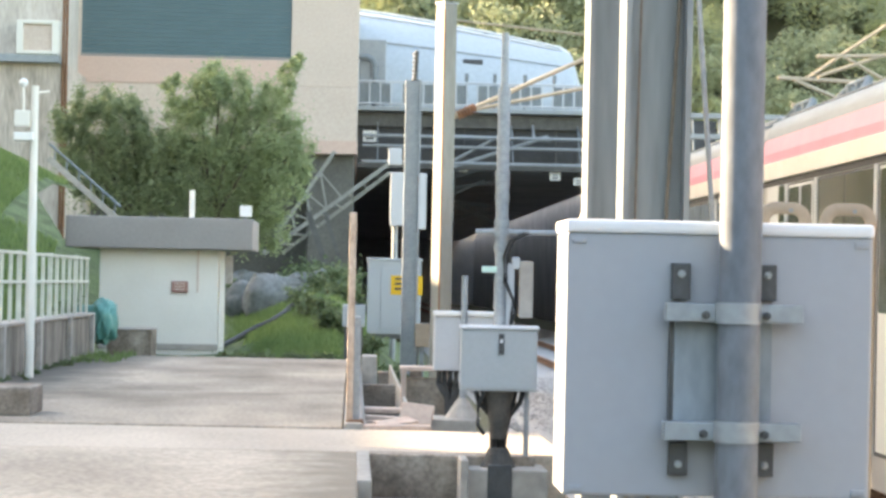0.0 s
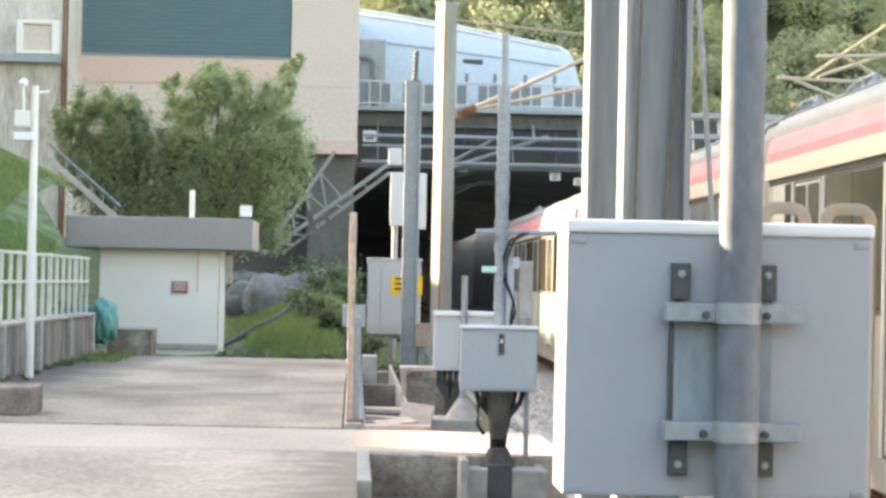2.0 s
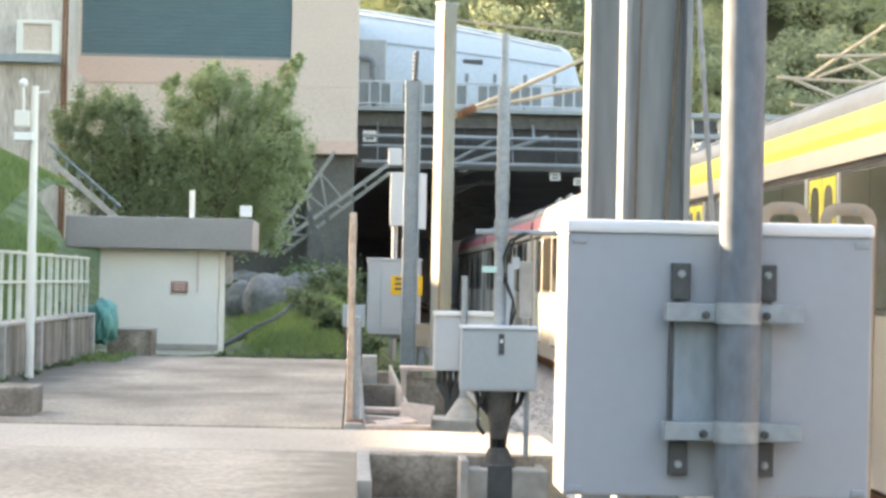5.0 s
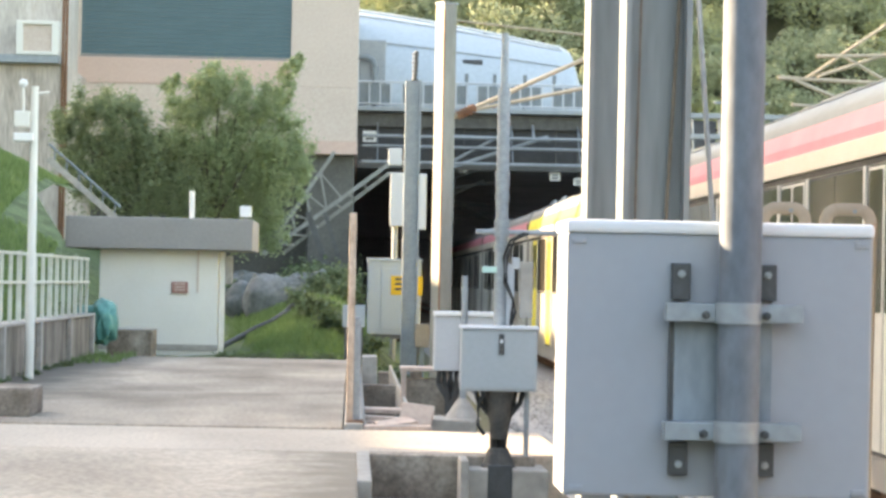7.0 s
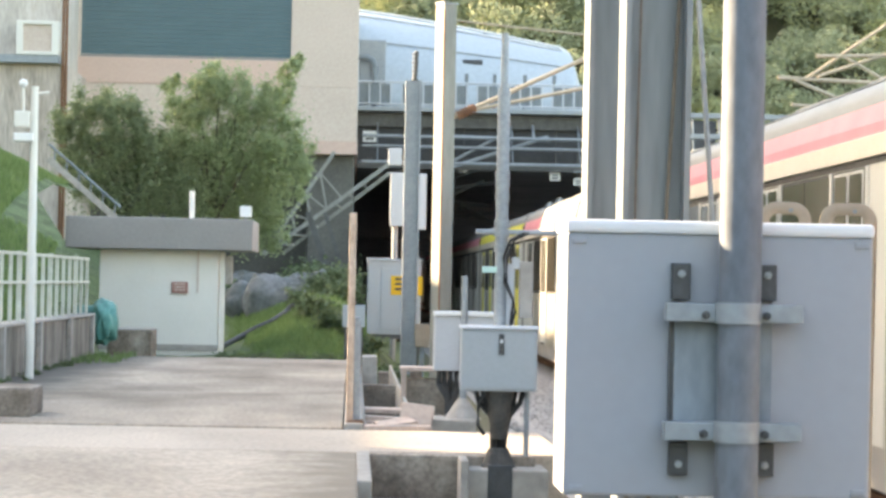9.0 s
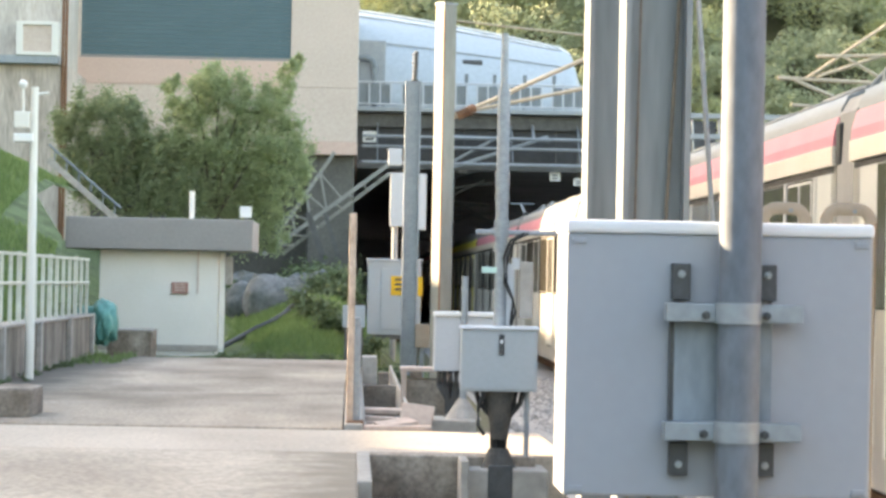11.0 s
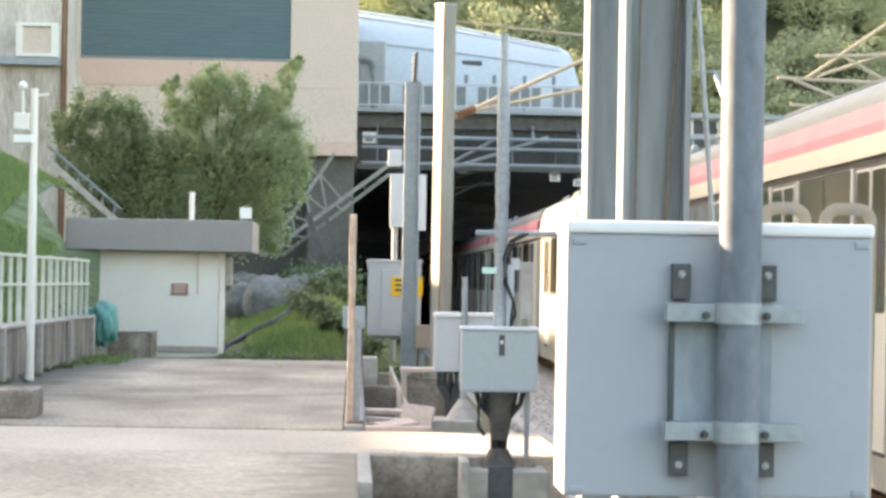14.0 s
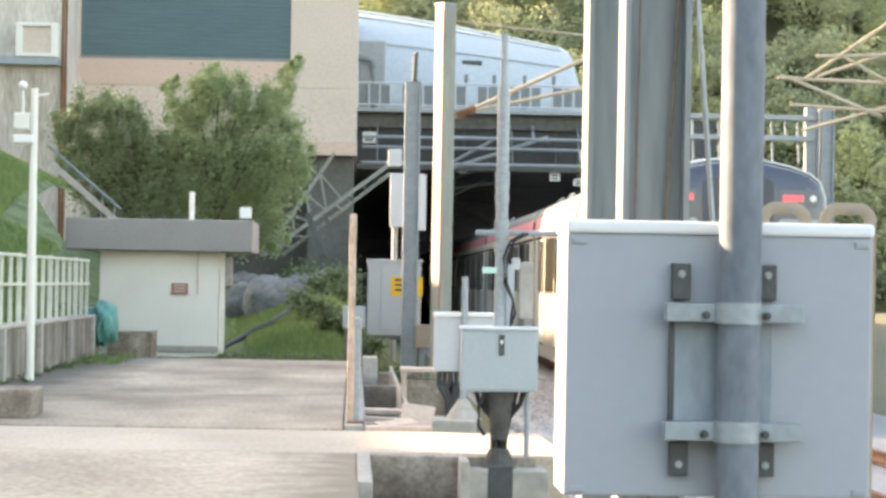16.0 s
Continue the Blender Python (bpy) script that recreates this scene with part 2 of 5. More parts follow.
def thing(name, at, label, category, group=""):
    ob = new(name)
    ob.location, ob.empty_display_size = at, 0.2
    return tagged(ob, label, category, group)


def setting(name, bm, mat, label, category, smooth=False):
    return tagged(part(name, bm, mat, None, "", smooth), label, category, kind="structure")


def B():
    return bmesh.new()


# ---- ground and large structure ----
RAIL = -0.61
bm = B()
box(bm, (-900, -300, -1.6), (900, 2500, -1.02))
setting("ground", bm, EARTH, "bare brown earth and weeds stretching beyond the line", "ground")

bm = B()
extrude(bm, [(2.55, -1.02), (2.9, -0.80), (9.6, -0.80), (10.4, -1.02)], "y", -40, 289.5)
setting("track_bed", bm, BALLAST, "pale grey ballast bed under the running line", "track bed")

def stones():
    """Loose ballast on top of the bed, as small broken lumps."""
    rng = random.Random(4)
    verts, faces = [], []
    for _ in range(5200):
        x, y, z, s = rng.uniform(2.6, 5.2), rng.uniform(17, 62), -0.81, rng.uniform(0.03, 0.06)
        q = Euler([rng.uniform(0, 6.28) for _ in range(3)]).to_matrix()
        k = len(verts)
        for c in ((1, 0, 0), (-1, 0, 0), (0, 1, 0), (0, -1, 0), (0, 0, 1), (0, 0, -1)):
            v = q @ (Vector(c) * s * rng.uniform(0.6, 1.1))
            verts.append((x + v.x, y + v.y, z + v.z + (0.0 if x > 2.9 else -0.07)))
        for a, b, c in ((0, 2, 4), (2, 1, 4), (1, 3, 4), (3, 0, 4), (2, 0, 5), (1, 2, 5), (3, 1, 5), (0, 3, 5)):
            faces.append((k + a, k + b, k + c))
    me = bpy.data.meshes.new("ballast_stones")
    me.from_pydata(verts, [], faces)
    me.materials.append(BALLAST)
    tagged(new("ballast_stones", me), "loose pale grey ballast stones beside the rails", "ballast", kind="stuff")

stones()

def rails():
    for x in (4.6 + 1.5 - 0.72, 4.6 + 1.5 + 0.72):
        t = thing("rail", (x, 0, RAIL - 0.15), "worn steel running rail on the ballast", "rail", "rails of the line")
        bm = B()
        extrude(bm, [(-0.07, 0), (0.07, 0), (0.07, 0.02), (0.012, 0.04), (0.012, 0.11), (0.035, 0.12), (0.035, 0.15), (-0.035, 0.15), (-0.035, 0.12), (-0.012, 0.11), (-0.012, 0.04), (-0.07, 0.02)], "y", -40, 289)
        part("rail_bar", bm, RUSTY, t)

rails()

# The concrete path: near slab, far slab behind a joint
bm = B()
box(bm, (-4.9, 21.9, -1.03), (1.843, 25.15, 0), 0.02)
setting("pavement_strip", bm, STRIP, "pale concrete crossing strip of the path", "pavement")
bm = B()
box(bm, (-4.9, 6, -1.03), (0.061, 21.895, -0.004), 0.02)
setting("pavement", bm, SLAB, "pale worn concrete access path with dark stains", "pavement")
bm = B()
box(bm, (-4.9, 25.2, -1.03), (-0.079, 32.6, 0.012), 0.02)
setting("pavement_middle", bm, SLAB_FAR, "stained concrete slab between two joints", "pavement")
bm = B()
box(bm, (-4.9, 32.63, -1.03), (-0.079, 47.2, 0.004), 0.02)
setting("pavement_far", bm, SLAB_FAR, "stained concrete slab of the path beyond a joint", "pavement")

# Low kerb along the track edge of the far slab
bm = B()
box(bm, (-0.068, 25.3, -1.03), (0.122, 46.5, 0.05), 0.02)
setting("kerb", bm, CONCRETE, "narrow concrete kerb at the path's track side", "kerb")

def bank_height(x, y):
    start = 49.5 + 8 * min(1.0, max(0.0, (-1.4 - x) / 1.6))
    h = -0.15 + min(1.15, max(0, y - start) * 0.085)
    return max(-1.0, h - max(0.0, x + 0.35) * 0.9)


# Grass bank beyond the path and up to the station's feet
def bank():
    bm = B()
    n, m = 40, 40
    x0, x1, y0, y1 = -26, 2.2, 47.25, 92
    g = []
    for j in range(m + 1):
        row = []
        for i in range(n + 1):
            x, y = x0 + (x1 - x0) * i / n, y0 + (y1 - y0) * j / m
            h = bank_height(x, y)
            h += max(0.0, (-6.2 - x)) * 0.50 * min(1, max(0, y - 48) / 8)
            h += 0.09 * noise.noise((x * 0.6, y * 0.4, 0)) + 0.05 * noise.noise((x * 2, y * 2, 3))
            row.append(bm.verts.new((x, y, h)))
        g.append(row)
    for j in range(m):
        for i in range(n):
            bm.faces.new((g[j][i], g[j][i + 1], g[j + 1][i + 1], g[j + 1][i]))
    return setting("bank", bm, GRASS, "grassy bank rising behind the hut", "bank", True)

bank()

def slope_height(x, y):
    """The grass slope beyond the parapet; its unseen flat ridge is capped to shape the sun."""
    u = min(1.0, max(0.0, (y - 36) / 18))
    h = 0.25 + 2.6 * u * u * (3 - 2 * u) + min(9.0, -5.2 - x) * 0.47
    return h + 0.15 * noise.noise((x * 0.5, y * 0.3, 7))


def side_bank():
    bm = B()
    g = []
    for j in range(66):
        row = []
        for i in range(41):
            y = -40 + 98 * j / 65
            x = -5.2 - 1.0 * min(1.0, max(0.0, (y - 47) / 3)) - 32 * i / 40
            row.append(bm.verts.new((x, y, slope_height(x, y))))
        g.append(row)
    for j in range(65):
        for i in range(40):
            bm.faces.new((g[j][i], g[j][i + 1], g[j + 1][i + 1], g[j + 1][i]))
    return setting("bank_side", bm, GRASS, "bright green grass slope beyond the parapet", "bank", True)


side_bank()

# Unseen walls added on the ridge; gaps and openings place the sun patches
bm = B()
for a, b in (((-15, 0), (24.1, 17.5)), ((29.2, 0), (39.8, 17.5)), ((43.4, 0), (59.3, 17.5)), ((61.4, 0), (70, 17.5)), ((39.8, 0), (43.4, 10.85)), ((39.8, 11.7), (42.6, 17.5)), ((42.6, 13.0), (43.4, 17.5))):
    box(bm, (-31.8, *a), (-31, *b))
setting("wall_ridge", bm, CONCRETE, "unseen walls added on the ridge to block and gap the sun", "wall")


def tufts(name, label, spots, size, count, seed):
    """Grass as bent blades over the given patches (x0, x1, y0, y1, height function)."""
    rng = random.Random(seed)
    verts, faces = [], []
    for x0, x1, y0, y1, h in spots:
        for _ in range(count):
            x, y = rng.uniform(x0, x1), rng.uniform(y0, y1)
            z, a, s = h(x, y), rng.uniform(0, 6.28), size * rng.uniform(0.5, 1.3)
            dx, dy, lean = math.cos(a) * 0.02, math.sin(a) * 0.02, rng.uniform(-0.5, 0.5) * s
            k = len(verts)
            verts += [(x - dx, y - dy, z - 0.05), (x + dx, y + dy, z - 0.05), (x + dy * 10 * lean, y - dx * 10 * lean, z + s)]
            faces.append((k, k + 1, k + 2))
    me = bpy.data.meshes.new(name)
    me.from_pydata(verts, [], faces)
    me.materials.append(BLADES)
    tagged(new(name, me), label, "grass", kind="stuff")

tufts("grass", "bright green grass on the bank behind the path",
      [(-2.35, 0.6, 47.4, 62, bank_height), (-8.0, 0.6, 57.5, 68, bank_height),
       (-9.5, -5.3, 34, 46.8, slope_height), (-9.5, -6.4, 46.8, 57.8, slope_height)], 0.11, 26000, 5)
tufts("weeds", "weeds growing between the troughs and wall feet",
      [(0.310, 1.563, 40, 60, lambda x, y: -0.75), (-4.65, -3.9, 42.5, 47, lambda x, y: 0.0)], 0.12, 300, 6)

# Concrete with the shade under the station put into its base colour
CONCRETE_SHADED = material("shaded_concrete", (0.14, 0.135, 0.12), 0.9, vary=0.3, scale=0.9, grain=9, bump=0.2)
# Near-black that puts the shade below the deck into a colour
DECK_SHADE = material("deck_shade", (0.075, 0.077, 0.08), 0.9, vary=0.3, scale=0.5, grain=5)
LATTICE = material("lattice_steel", (0.30, 0.30, 0.275), 0.6, metal=0.1, vary=0.25, scale=4, grain=25)

# ---- the station over the line ----
SY = 90.0


def station():
    t = thing("station_building", (0, SY, -1.02), "cream and pink tiled station building raised over the line", "building")
    x0, x1, xs = -10.079, 0.016, -2.348
    zb, zt = 5.849 + 1.02, 13.5
    zl, zp = 9.100 + 1.02, 8.174 + 1.02
    for a, b in (((x0, 0, zb + 0.45), (x1, 24, zp)), ((xs, 0, zp), (x1, 24, zt)), ((x0, 0, zl), (x0 + 0.434, 24, zt)), ((x0 + 0.434, 1.2, zl), (xs, 24, zt))):
        part("wall", box(B(), a, b, 0.03), CREAM_WALL, t)
    bm = B()
    box(bm, (x0, -0.03, zp), (xs - 0.01, 1.2, zl - 0.02), 0.01)
    part("band", bm, PINK_WALL, t, "pink tiled band under the louvres")
    bm = B()
    box(bm, (-4.000, -0.04, zb), (x1 + 0.02, 24, zb + 0.45), 0.01)
    part("band", bm, PINK_WALL, t, "pink tiled band along the lower edge")
    bm = B()
    box(bm, (x0 + 0.395, 0.02, zl - 0.02), (xs, 0.3, zl + 0.07), 0.01)
    part("sill", bm, ROOF_GREY, t, "grey sill under the louvres")
    bm = B()
    box(bm, (-0.5 * (xs - x0 - 0.434), -0.02, 0), (0.5 * (xs - x0 - 0.434), 0.03, 0.14))
    slat = bpy.data.meshes.new("slat")
    bm.to_mesh(slat)
    slat.materials.append(TEAL)
    for k in range(32):
        z = zl + 0.09 + k * 0.15
        if z + 0.15 < zt:
            shared("slat", slat, t, Matrix.Translation(((xs + x0 + 0.434) / 2, 0.12, z)) @ pose(0, 0, 0, 14, 0, 0))
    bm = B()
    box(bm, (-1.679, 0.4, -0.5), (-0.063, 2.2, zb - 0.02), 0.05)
    part("column", bm, CONCRETE_SHADED, t, "bare concrete column under the building")
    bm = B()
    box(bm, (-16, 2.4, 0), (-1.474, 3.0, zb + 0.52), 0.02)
    part("retaining_wall", bm, CONCRETE_SHADED, t, "retaining wall under the building, coloured for the shade there")
    bm = B()
    box(bm, (x0, 24, zb), (x1, 26, zt))
    part("back_wall", bm, CREAM_WALL, t)


station()


ANNEX_WALL = material("streaked_render", (0.62, 0.535, 0.46), 0.85, vary=0.45, scale=1.1, grain=14, bump=0.2, tint=(0.33, 0.265, 0.21), stretch=(1, 1, 0.16), patch=0.56)
ANNEX_TOP = material("greyed_render", (0.72, 0.66, 0.59), 0.85, vary=0.4, scale=0.9, grain=14, bump=0.15, tint=(0.42, 0.38, 0.33), stretch=(1, 1, 0.2), patch=0.5)


def annex():
    """The older block at the station's flank."""
    d = 84
    t = thing("annex_building", (0, d, -1.02), "weathered pale concrete building beside the station", "building")
    # Unseen length and height are chosen to shade the train and the trees
    x0, x1 = -34.0, -9.442
    bm = B()
    box(bm, (x0, 0, 0), (x1, 12, 8.293 + 1.02), 0.03)
    part("lower_wall", bm, ANNEX_WALL, t)
    bm = B()
    box(bm, (x0, 0.5, 8.330 + 1.02), (x1 - 0.3, 12, 17.5), 0.03)
    part("upper_wall", bm, ANNEX_TOP, t)
    bm = B()
    box(bm, (x0, -0.35, 8.293 + 1.02), (-9.679, 0.7, 8.550 + 1.02), 0.02)
    part("ledge", bm, STEEL, t, "blue-grey metal ledge")
    for px in (-9.570, -9.460):
        bm = B()
        rod(bm, (px, -0.08, 1), (px, -0.08, 13.5), 0.05)
        part("drain_pipe", bm, RUSTY, t)
    ac = thing("air_conditioner", (-10.373, 83.9, 8.550), "white boxed air conditioner on a ledge", "air conditioner")
    w, h = 1.362 / 2, 1.105
    bm = B()
    for a, b in (((-w, -0.3, 0), (-w + 0.22, 0.3, h)), ((w - 0.22, -0.3, 0), (w, 0.3, h)), ((-w + 0.22, -0.3, 0), (w - 0.22, 0.3, 0.12)), ((-w + 0.22, -0.3, h - 0.12), (w - 0.22, 0.3, h))):
        box(bm, a, b, 0.02)
    part("casing", bm, PAINT_WHITE, ac)
    bm = B()
    box(bm, (-w + 0.22, -0.2, 0.12), (w - 0.22, 0.28, h - 0.12), 0.01)
    part("grille", bm, CREAM_WALL, ac)


annex()


def undercroft():
    """The covered stretch of line behind the portal, boxed in to keep it dark."""
    x0, x1 = -1.366, 13.5
    z0 = -1.02
    bm = B()
    # First length shuts out low sun that reached the ballast below the station
    box(bm, (x0 - 0.6, 93.2, z0), (x0, 98, 5.8))
    box(bm, (x0 - 0.6, 98, z0), (x0, 290, 6.2))
    setting("wall_west", bm, TUNNEL, "added wall that keeps the covered line dark", "wall")
    bm = B()
    box(bm, (x1, 98, z0), (x1 + 0.6, 290, 6.2))
    setting("wall_east", bm, TUNNEL, "added wall that keeps the covered line dark", "wall")
    bm = B()
    box(bm, (x0 - 0.6, 290, z0), (x1 + 0.6, 291, 6.8))
    setting("wall_end", bm, TUNNEL, "added end wall that keeps the covered line dark", "wall")
    bm = B()
    # Slot left open at the east edge to brighten the inside
    box(bm, (x0 - 0.6, 100.9, 6.2), (x1 - 1.7, 290, 8.0))
    box(bm, (x1, 100.9, 6.2), (x1 + 0.6, 290, 8.0))
    setting("ceiling", bm, TUNNEL, "added soffit over the covered line, slotted for sky light", "ceiling")
    # Added dark sheet, stands for the shade under the deck edge
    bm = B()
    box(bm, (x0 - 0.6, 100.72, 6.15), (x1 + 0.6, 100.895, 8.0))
    setting("trim", bm, DECK_SHADE, "dark sheet added for the shade at the soffit's edge", "fascia")


undercroft()


def under_station_gear():
    """Signs, lamps and brackets in the dark under the deck."""
    for x, z, w, h in ((0.507, 7.099, 0.526, 0.438), (7.797, 5.696, 0.410, 0.342), (8.661, 6.025, 0.319, 0.228), (4.192, 5.880, 0.319, 0.228), (8.705, 5.495, 0.365, 0.274)):
        t = thing("hanging_sign", (x, 100.62, z - h / 2), "small white sign hanging under the station deck", "sign", "signs under the deck")
        bm = box(B(), (-w / 2, 0, 0), (w / 2, 0.08, h), 0.01)
        face = part("plate", bm, SIGN_WHITE, t)
        bm = B()
        for k in range(2):
            box(bm, (-w * 0.3, -0.012, h * (0.2 + 0.35 * k)), (w * 0.3, -0.002, h * (0.38 + 0.35 * k)))
        part("dark_bars", bm, DARK_METAL, face)
        bm = rod(B(), (0, 0.05, h), (0, 0.05, 7.75 - z + h / 2), 0.03, n=6)
        part("hanger", bm, TRUSS, t)
    for x, y, z, reach, rise in ((4.02, 106, 5.33, 1.63, 0.28), (4.47, 118, 5.20, 1.81, -0.21), (4.93, 130, 4.78, 1.99, 0.23), (4.63, 122, 5.51, 1.87, -1.15), (4.10, 108, 6.11, 1.66, 0.09)):
        u = thing("overhead_bracket", (x, y, z), "dim grey overhead bracket in the covered line", "bracket", "brackets under the deck")
        part("tube", rod(B(), (-0.3, 0, 0), (reach, 0, rise), 0.05, n=8), STEEL, u)
        part("tube", rod(B(), (-0.2, 0, -0.35), (reach * 0.8, 0, rise + 0.1), 0.04, n=8), STEEL, u)
        part("hanger", rod(B(), (0, 0, -0.3), (0, 0, 6.3 - z), 0.06, n=8), STEEL_DARK, u)
    for z, y in ((7.045, 99.0), (6.675, 99.4), (6.023, 98.6)):
        u = thing("service_pipe", (0.217, y, z), "pale service pipe running under the deck", "pipe", "pipes under the deck")
        part("pipe", rod(B(), (0, 0, 0), (9.113, 0, 0), 0.06, n=8), STEEL, u, "", True)
        for k in range(4):
            part("hanger", bar(B(), (0.6 + 2.6 * k, 0, 0), (0.6 + 2.6 * k, 100.7 - y, 7.7 - z), 0.04), STEEL_DARK, u)


under_station_gear()


def footbridge():
    """The deck across the line, with its railing and the pale roof above."""
    d = 100
    t = thing("footbridge", (0, d, 0), "steel footbridge deck with pale railing over the line", "footbridge")
    x0, x1 = -0.156, 10.725
    z = 8.231
    bm = B()
    box(bm, (x0, 0, z - 0.16), (x1, 8, z), 0.02)
    part("deck", bm, STEEL, t, "pale deck edge")
    for zz, h, y in ((z - 0.75, 0.55, 0.5), (5.859, 0.22, 0.4)):
        bm = B()
        box(bm, (x0, y, zz), (x1, y + 0.4, zz + h), 0.02)
        part("girder", bm, TRUSS, t, "dark steel girder")
    bm = B()
    for zz in (z + 0.12, z + 0.98):
        rod(bm, (x0, 0.15, zz), (x1, 0.15, zz), 0.035, n=6)
    part("handrail", bm, BOX_WHITE, t)
    bm = B()
    rod(bm, (0, 0, 0), (0, 0, 0.98), 0.03, n=6)
    me = bpy.data.meshes.new("baluster")
    bm.to_mesh(me)
    me.materials.append(BOX_WHITE)
    for k in range(int((x1 - x0) / 0.42)):
        shared("baluster", me, t, Matrix.Translation((x0 + 0.2 + k * 0.42, 0.15, z)))
    bm = B()
    box(bm, (0, 0, 0), (0.34, 0.03, 0.8))
    me = bpy.data.meshes.new("infill_panel")
    bm.to_mesh(me)
    me.materials.append(STEEL_DARK)
    for k in range(int((x1 - x0) / 0.42)):
        if k % 7 != 3:
            shared("infill_panel", me, t, Matrix.Translation((x0 + 0.24 + k * 0.42, 0.3, z + 0.1)))
    for px in (4.253, 5.351, 6.539, 7.684):
        bm = B()
        rod(bm, (px, 0.6, z), (px, 0.6, z + 1.35), 0.05, 0.04)
        box(bm, (px - 0.07, 0.5, z + 1.1), (px + 0.07, 0.7, z + 1.4), 0.02)
        part("lamp_post", bm, STEEL_DARK, t)


footbridge()


def canopy():
    """Pale blue curved sheet roof, falling towards its rounded end."""
    d = 108
    t = thing("canopy_roof", (0, d, 0), "pale blue curved metal roof over the footbridge", "roof")
    x0, x1 = -0.806, 9.635
    zb, z0, z1 = 8.465, 13.283, 11.621
    n, m = 24, 12
    bm = B()
    g = []
    for i in range(n + 1):
        u = i / n
        x = x0 + (x1 - x0) * u
        top = z0 + (z1 - z0) * u ** 1.25
        if u > 0.93:
            top -= (1 - math.sqrt(max(0, 1 - ((u - 0.93) / 0.07) ** 2))) * 1.8
        row = []
        for j in range(m + 1):
            a = math.pi / 2 * j / m
            row.append(bm.verts.new((x, 5 * (1 - math.cos(a)) , zb + (top - zb) * math.sin(a) ** 0.85)))
        row.append(bm.verts.new((x, 16, zb + (top - zb))))
        g.append(row)
    for u, v in zip(g, g[1:]):
        for j in range(m + 1):
            bm.faces.new((u[j], v[j], v[j + 1], u[j + 1]))
    ob = part("roof_sheet", bm, PALE_BLUE, t, "", True)
    so = ob.modifiers.new("thickness", "SOLIDIFY")
    so.thickness = 0.12
    bm = B()
    for i in range(n):
        bar(bm, g_at(x0, x1, z0, z1, i / n), g_at(x0, x1, z0, z1, (i + 1) / n), 0.12)
    part("eave_trim", bm, SIGN_WHITE, t, "white edge trim")
    for f, rise in ((0.42, 0.02), (0.72, 0.02), (0.9, 0.02)):
        a = math.pi / 2 * f
        bm = B()
        for i in range(22):
            ends = []
            for u in (i / n, (i + 1) / n):
                top = z0 + (z1 - z0) * u ** 1.25
                ends.append((x0 + (x1 - x0) * u, 5 * (1 - math.cos(a)) - 0.03, zb + (top - zb) * math.sin(a) ** 0.85 + rise))
            bar(bm, *ends, 0.05)
        part("roof_seam", bm, STEEL, t, "standing seam along the roof")
    for x, y, z in ((4.833, 0.9, 10.766), (5.165, 3.9, 12.190)):
        bm = B()
        box(bm, (x - 0.42, y - 0.25, z - 0.1), (x + 0.42, y + 0.3, z + 0.12), 0.03)
        part("roof_hatch", bm, DARK_METAL, t, "dark roof hatch")


def g_at(x0, x1, z0, z1, u):
    top = z0 + (z1 - z0) * u ** 1.25
    if u > 0.93:
        top -= (1 - math.sqrt(max(0, 1 - ((u - 0.93) / 0.07) ** 2))) * 1.8
    return (x0 + (x1 - x0) * u, 4.6, top + 0.05)


canopy()


def roof_plant():
    d = 102
    t = thing("ventilation_unit", (0.599, d, 8.278), "grey ventilation unit with a bent duct on the deck", "ventilation unit")
    bm = B()
    box(bm, (-0.55, 0, 0), (0.5, 1.2, 2.727), 0.04)
    part("housing", bm, STEEL, t)
    bm = B()
    h = 2.012
    hose(bm, [(-0.7, -0.25, h), (-0.25, -0.25, h), (-0.02, -0.25, h - 0.12), (0.08, -0.25, h - 0.4), (0.08, -0.25, 0.05)], 0.12)
    part("duct", bm, STEEL_DARK, t, "", True)


roof_plant()


# ---- wooded hill behind everything ----
def hill():
    bm = B()
    g = []
    for j in range(25):
        row = []
        for i in range(49):
            x, y = -120 + 260 * i / 48, 300 + 220 * j / 24
            h = -1 + 75 * (1 - math.exp(-(y - 300) / 60)) + 4 * noise.noise((x * 0.03, y * 0.03, 1))
            row.append(bm.verts.new((x, y, h)))
        g.append(row)
    for a, b in zip(g, g[1:]):
        for i in range(48):
            bm.faces.new((a[i], a[i + 1], b[i + 1], b[i]))
    setting("hillside", bm, EARTH, "wooded hillside rising behind the station", "hill", True)


hill()


def foliage(verts, faces, rng, centre, radius, count, size, flat=0.8, soft=False):
    """Leaf sprays scattered through an uneven clump."""
    cx, cy, cz = centre
    for _ in range(count):
        v = Vector((rng.gauss(0, 1), rng.gauss(0, 1), rng.gauss(0, 1))).normalized() * radius * (rng.uniform(0.35, 1.0) ** 0.5 if not soft else min(1.5, abs(rng.gauss(0, 0.62))))
        p = Vector((cx + v.x, cy + v.y, cz + v.z * flat))
        s = size * rng.uniform(0.6, 1.3)
        q = Euler((rng.uniform(-1.2, 1.2), rng.uniform(-1.2, 1.2), rng.uniform(0, 6.28))).to_matrix()
        k = len(verts)
        for c in ((-0.45, 0, 0), (0, -0.9, 0.12), (0.45, 0, 0), (0, 0.9, 0.12)):
            verts.append(tuple(p + q @ (Vector(c) * s)))
        faces += [(k, k + 1, k + 2), (k, k + 2, k + 3)]


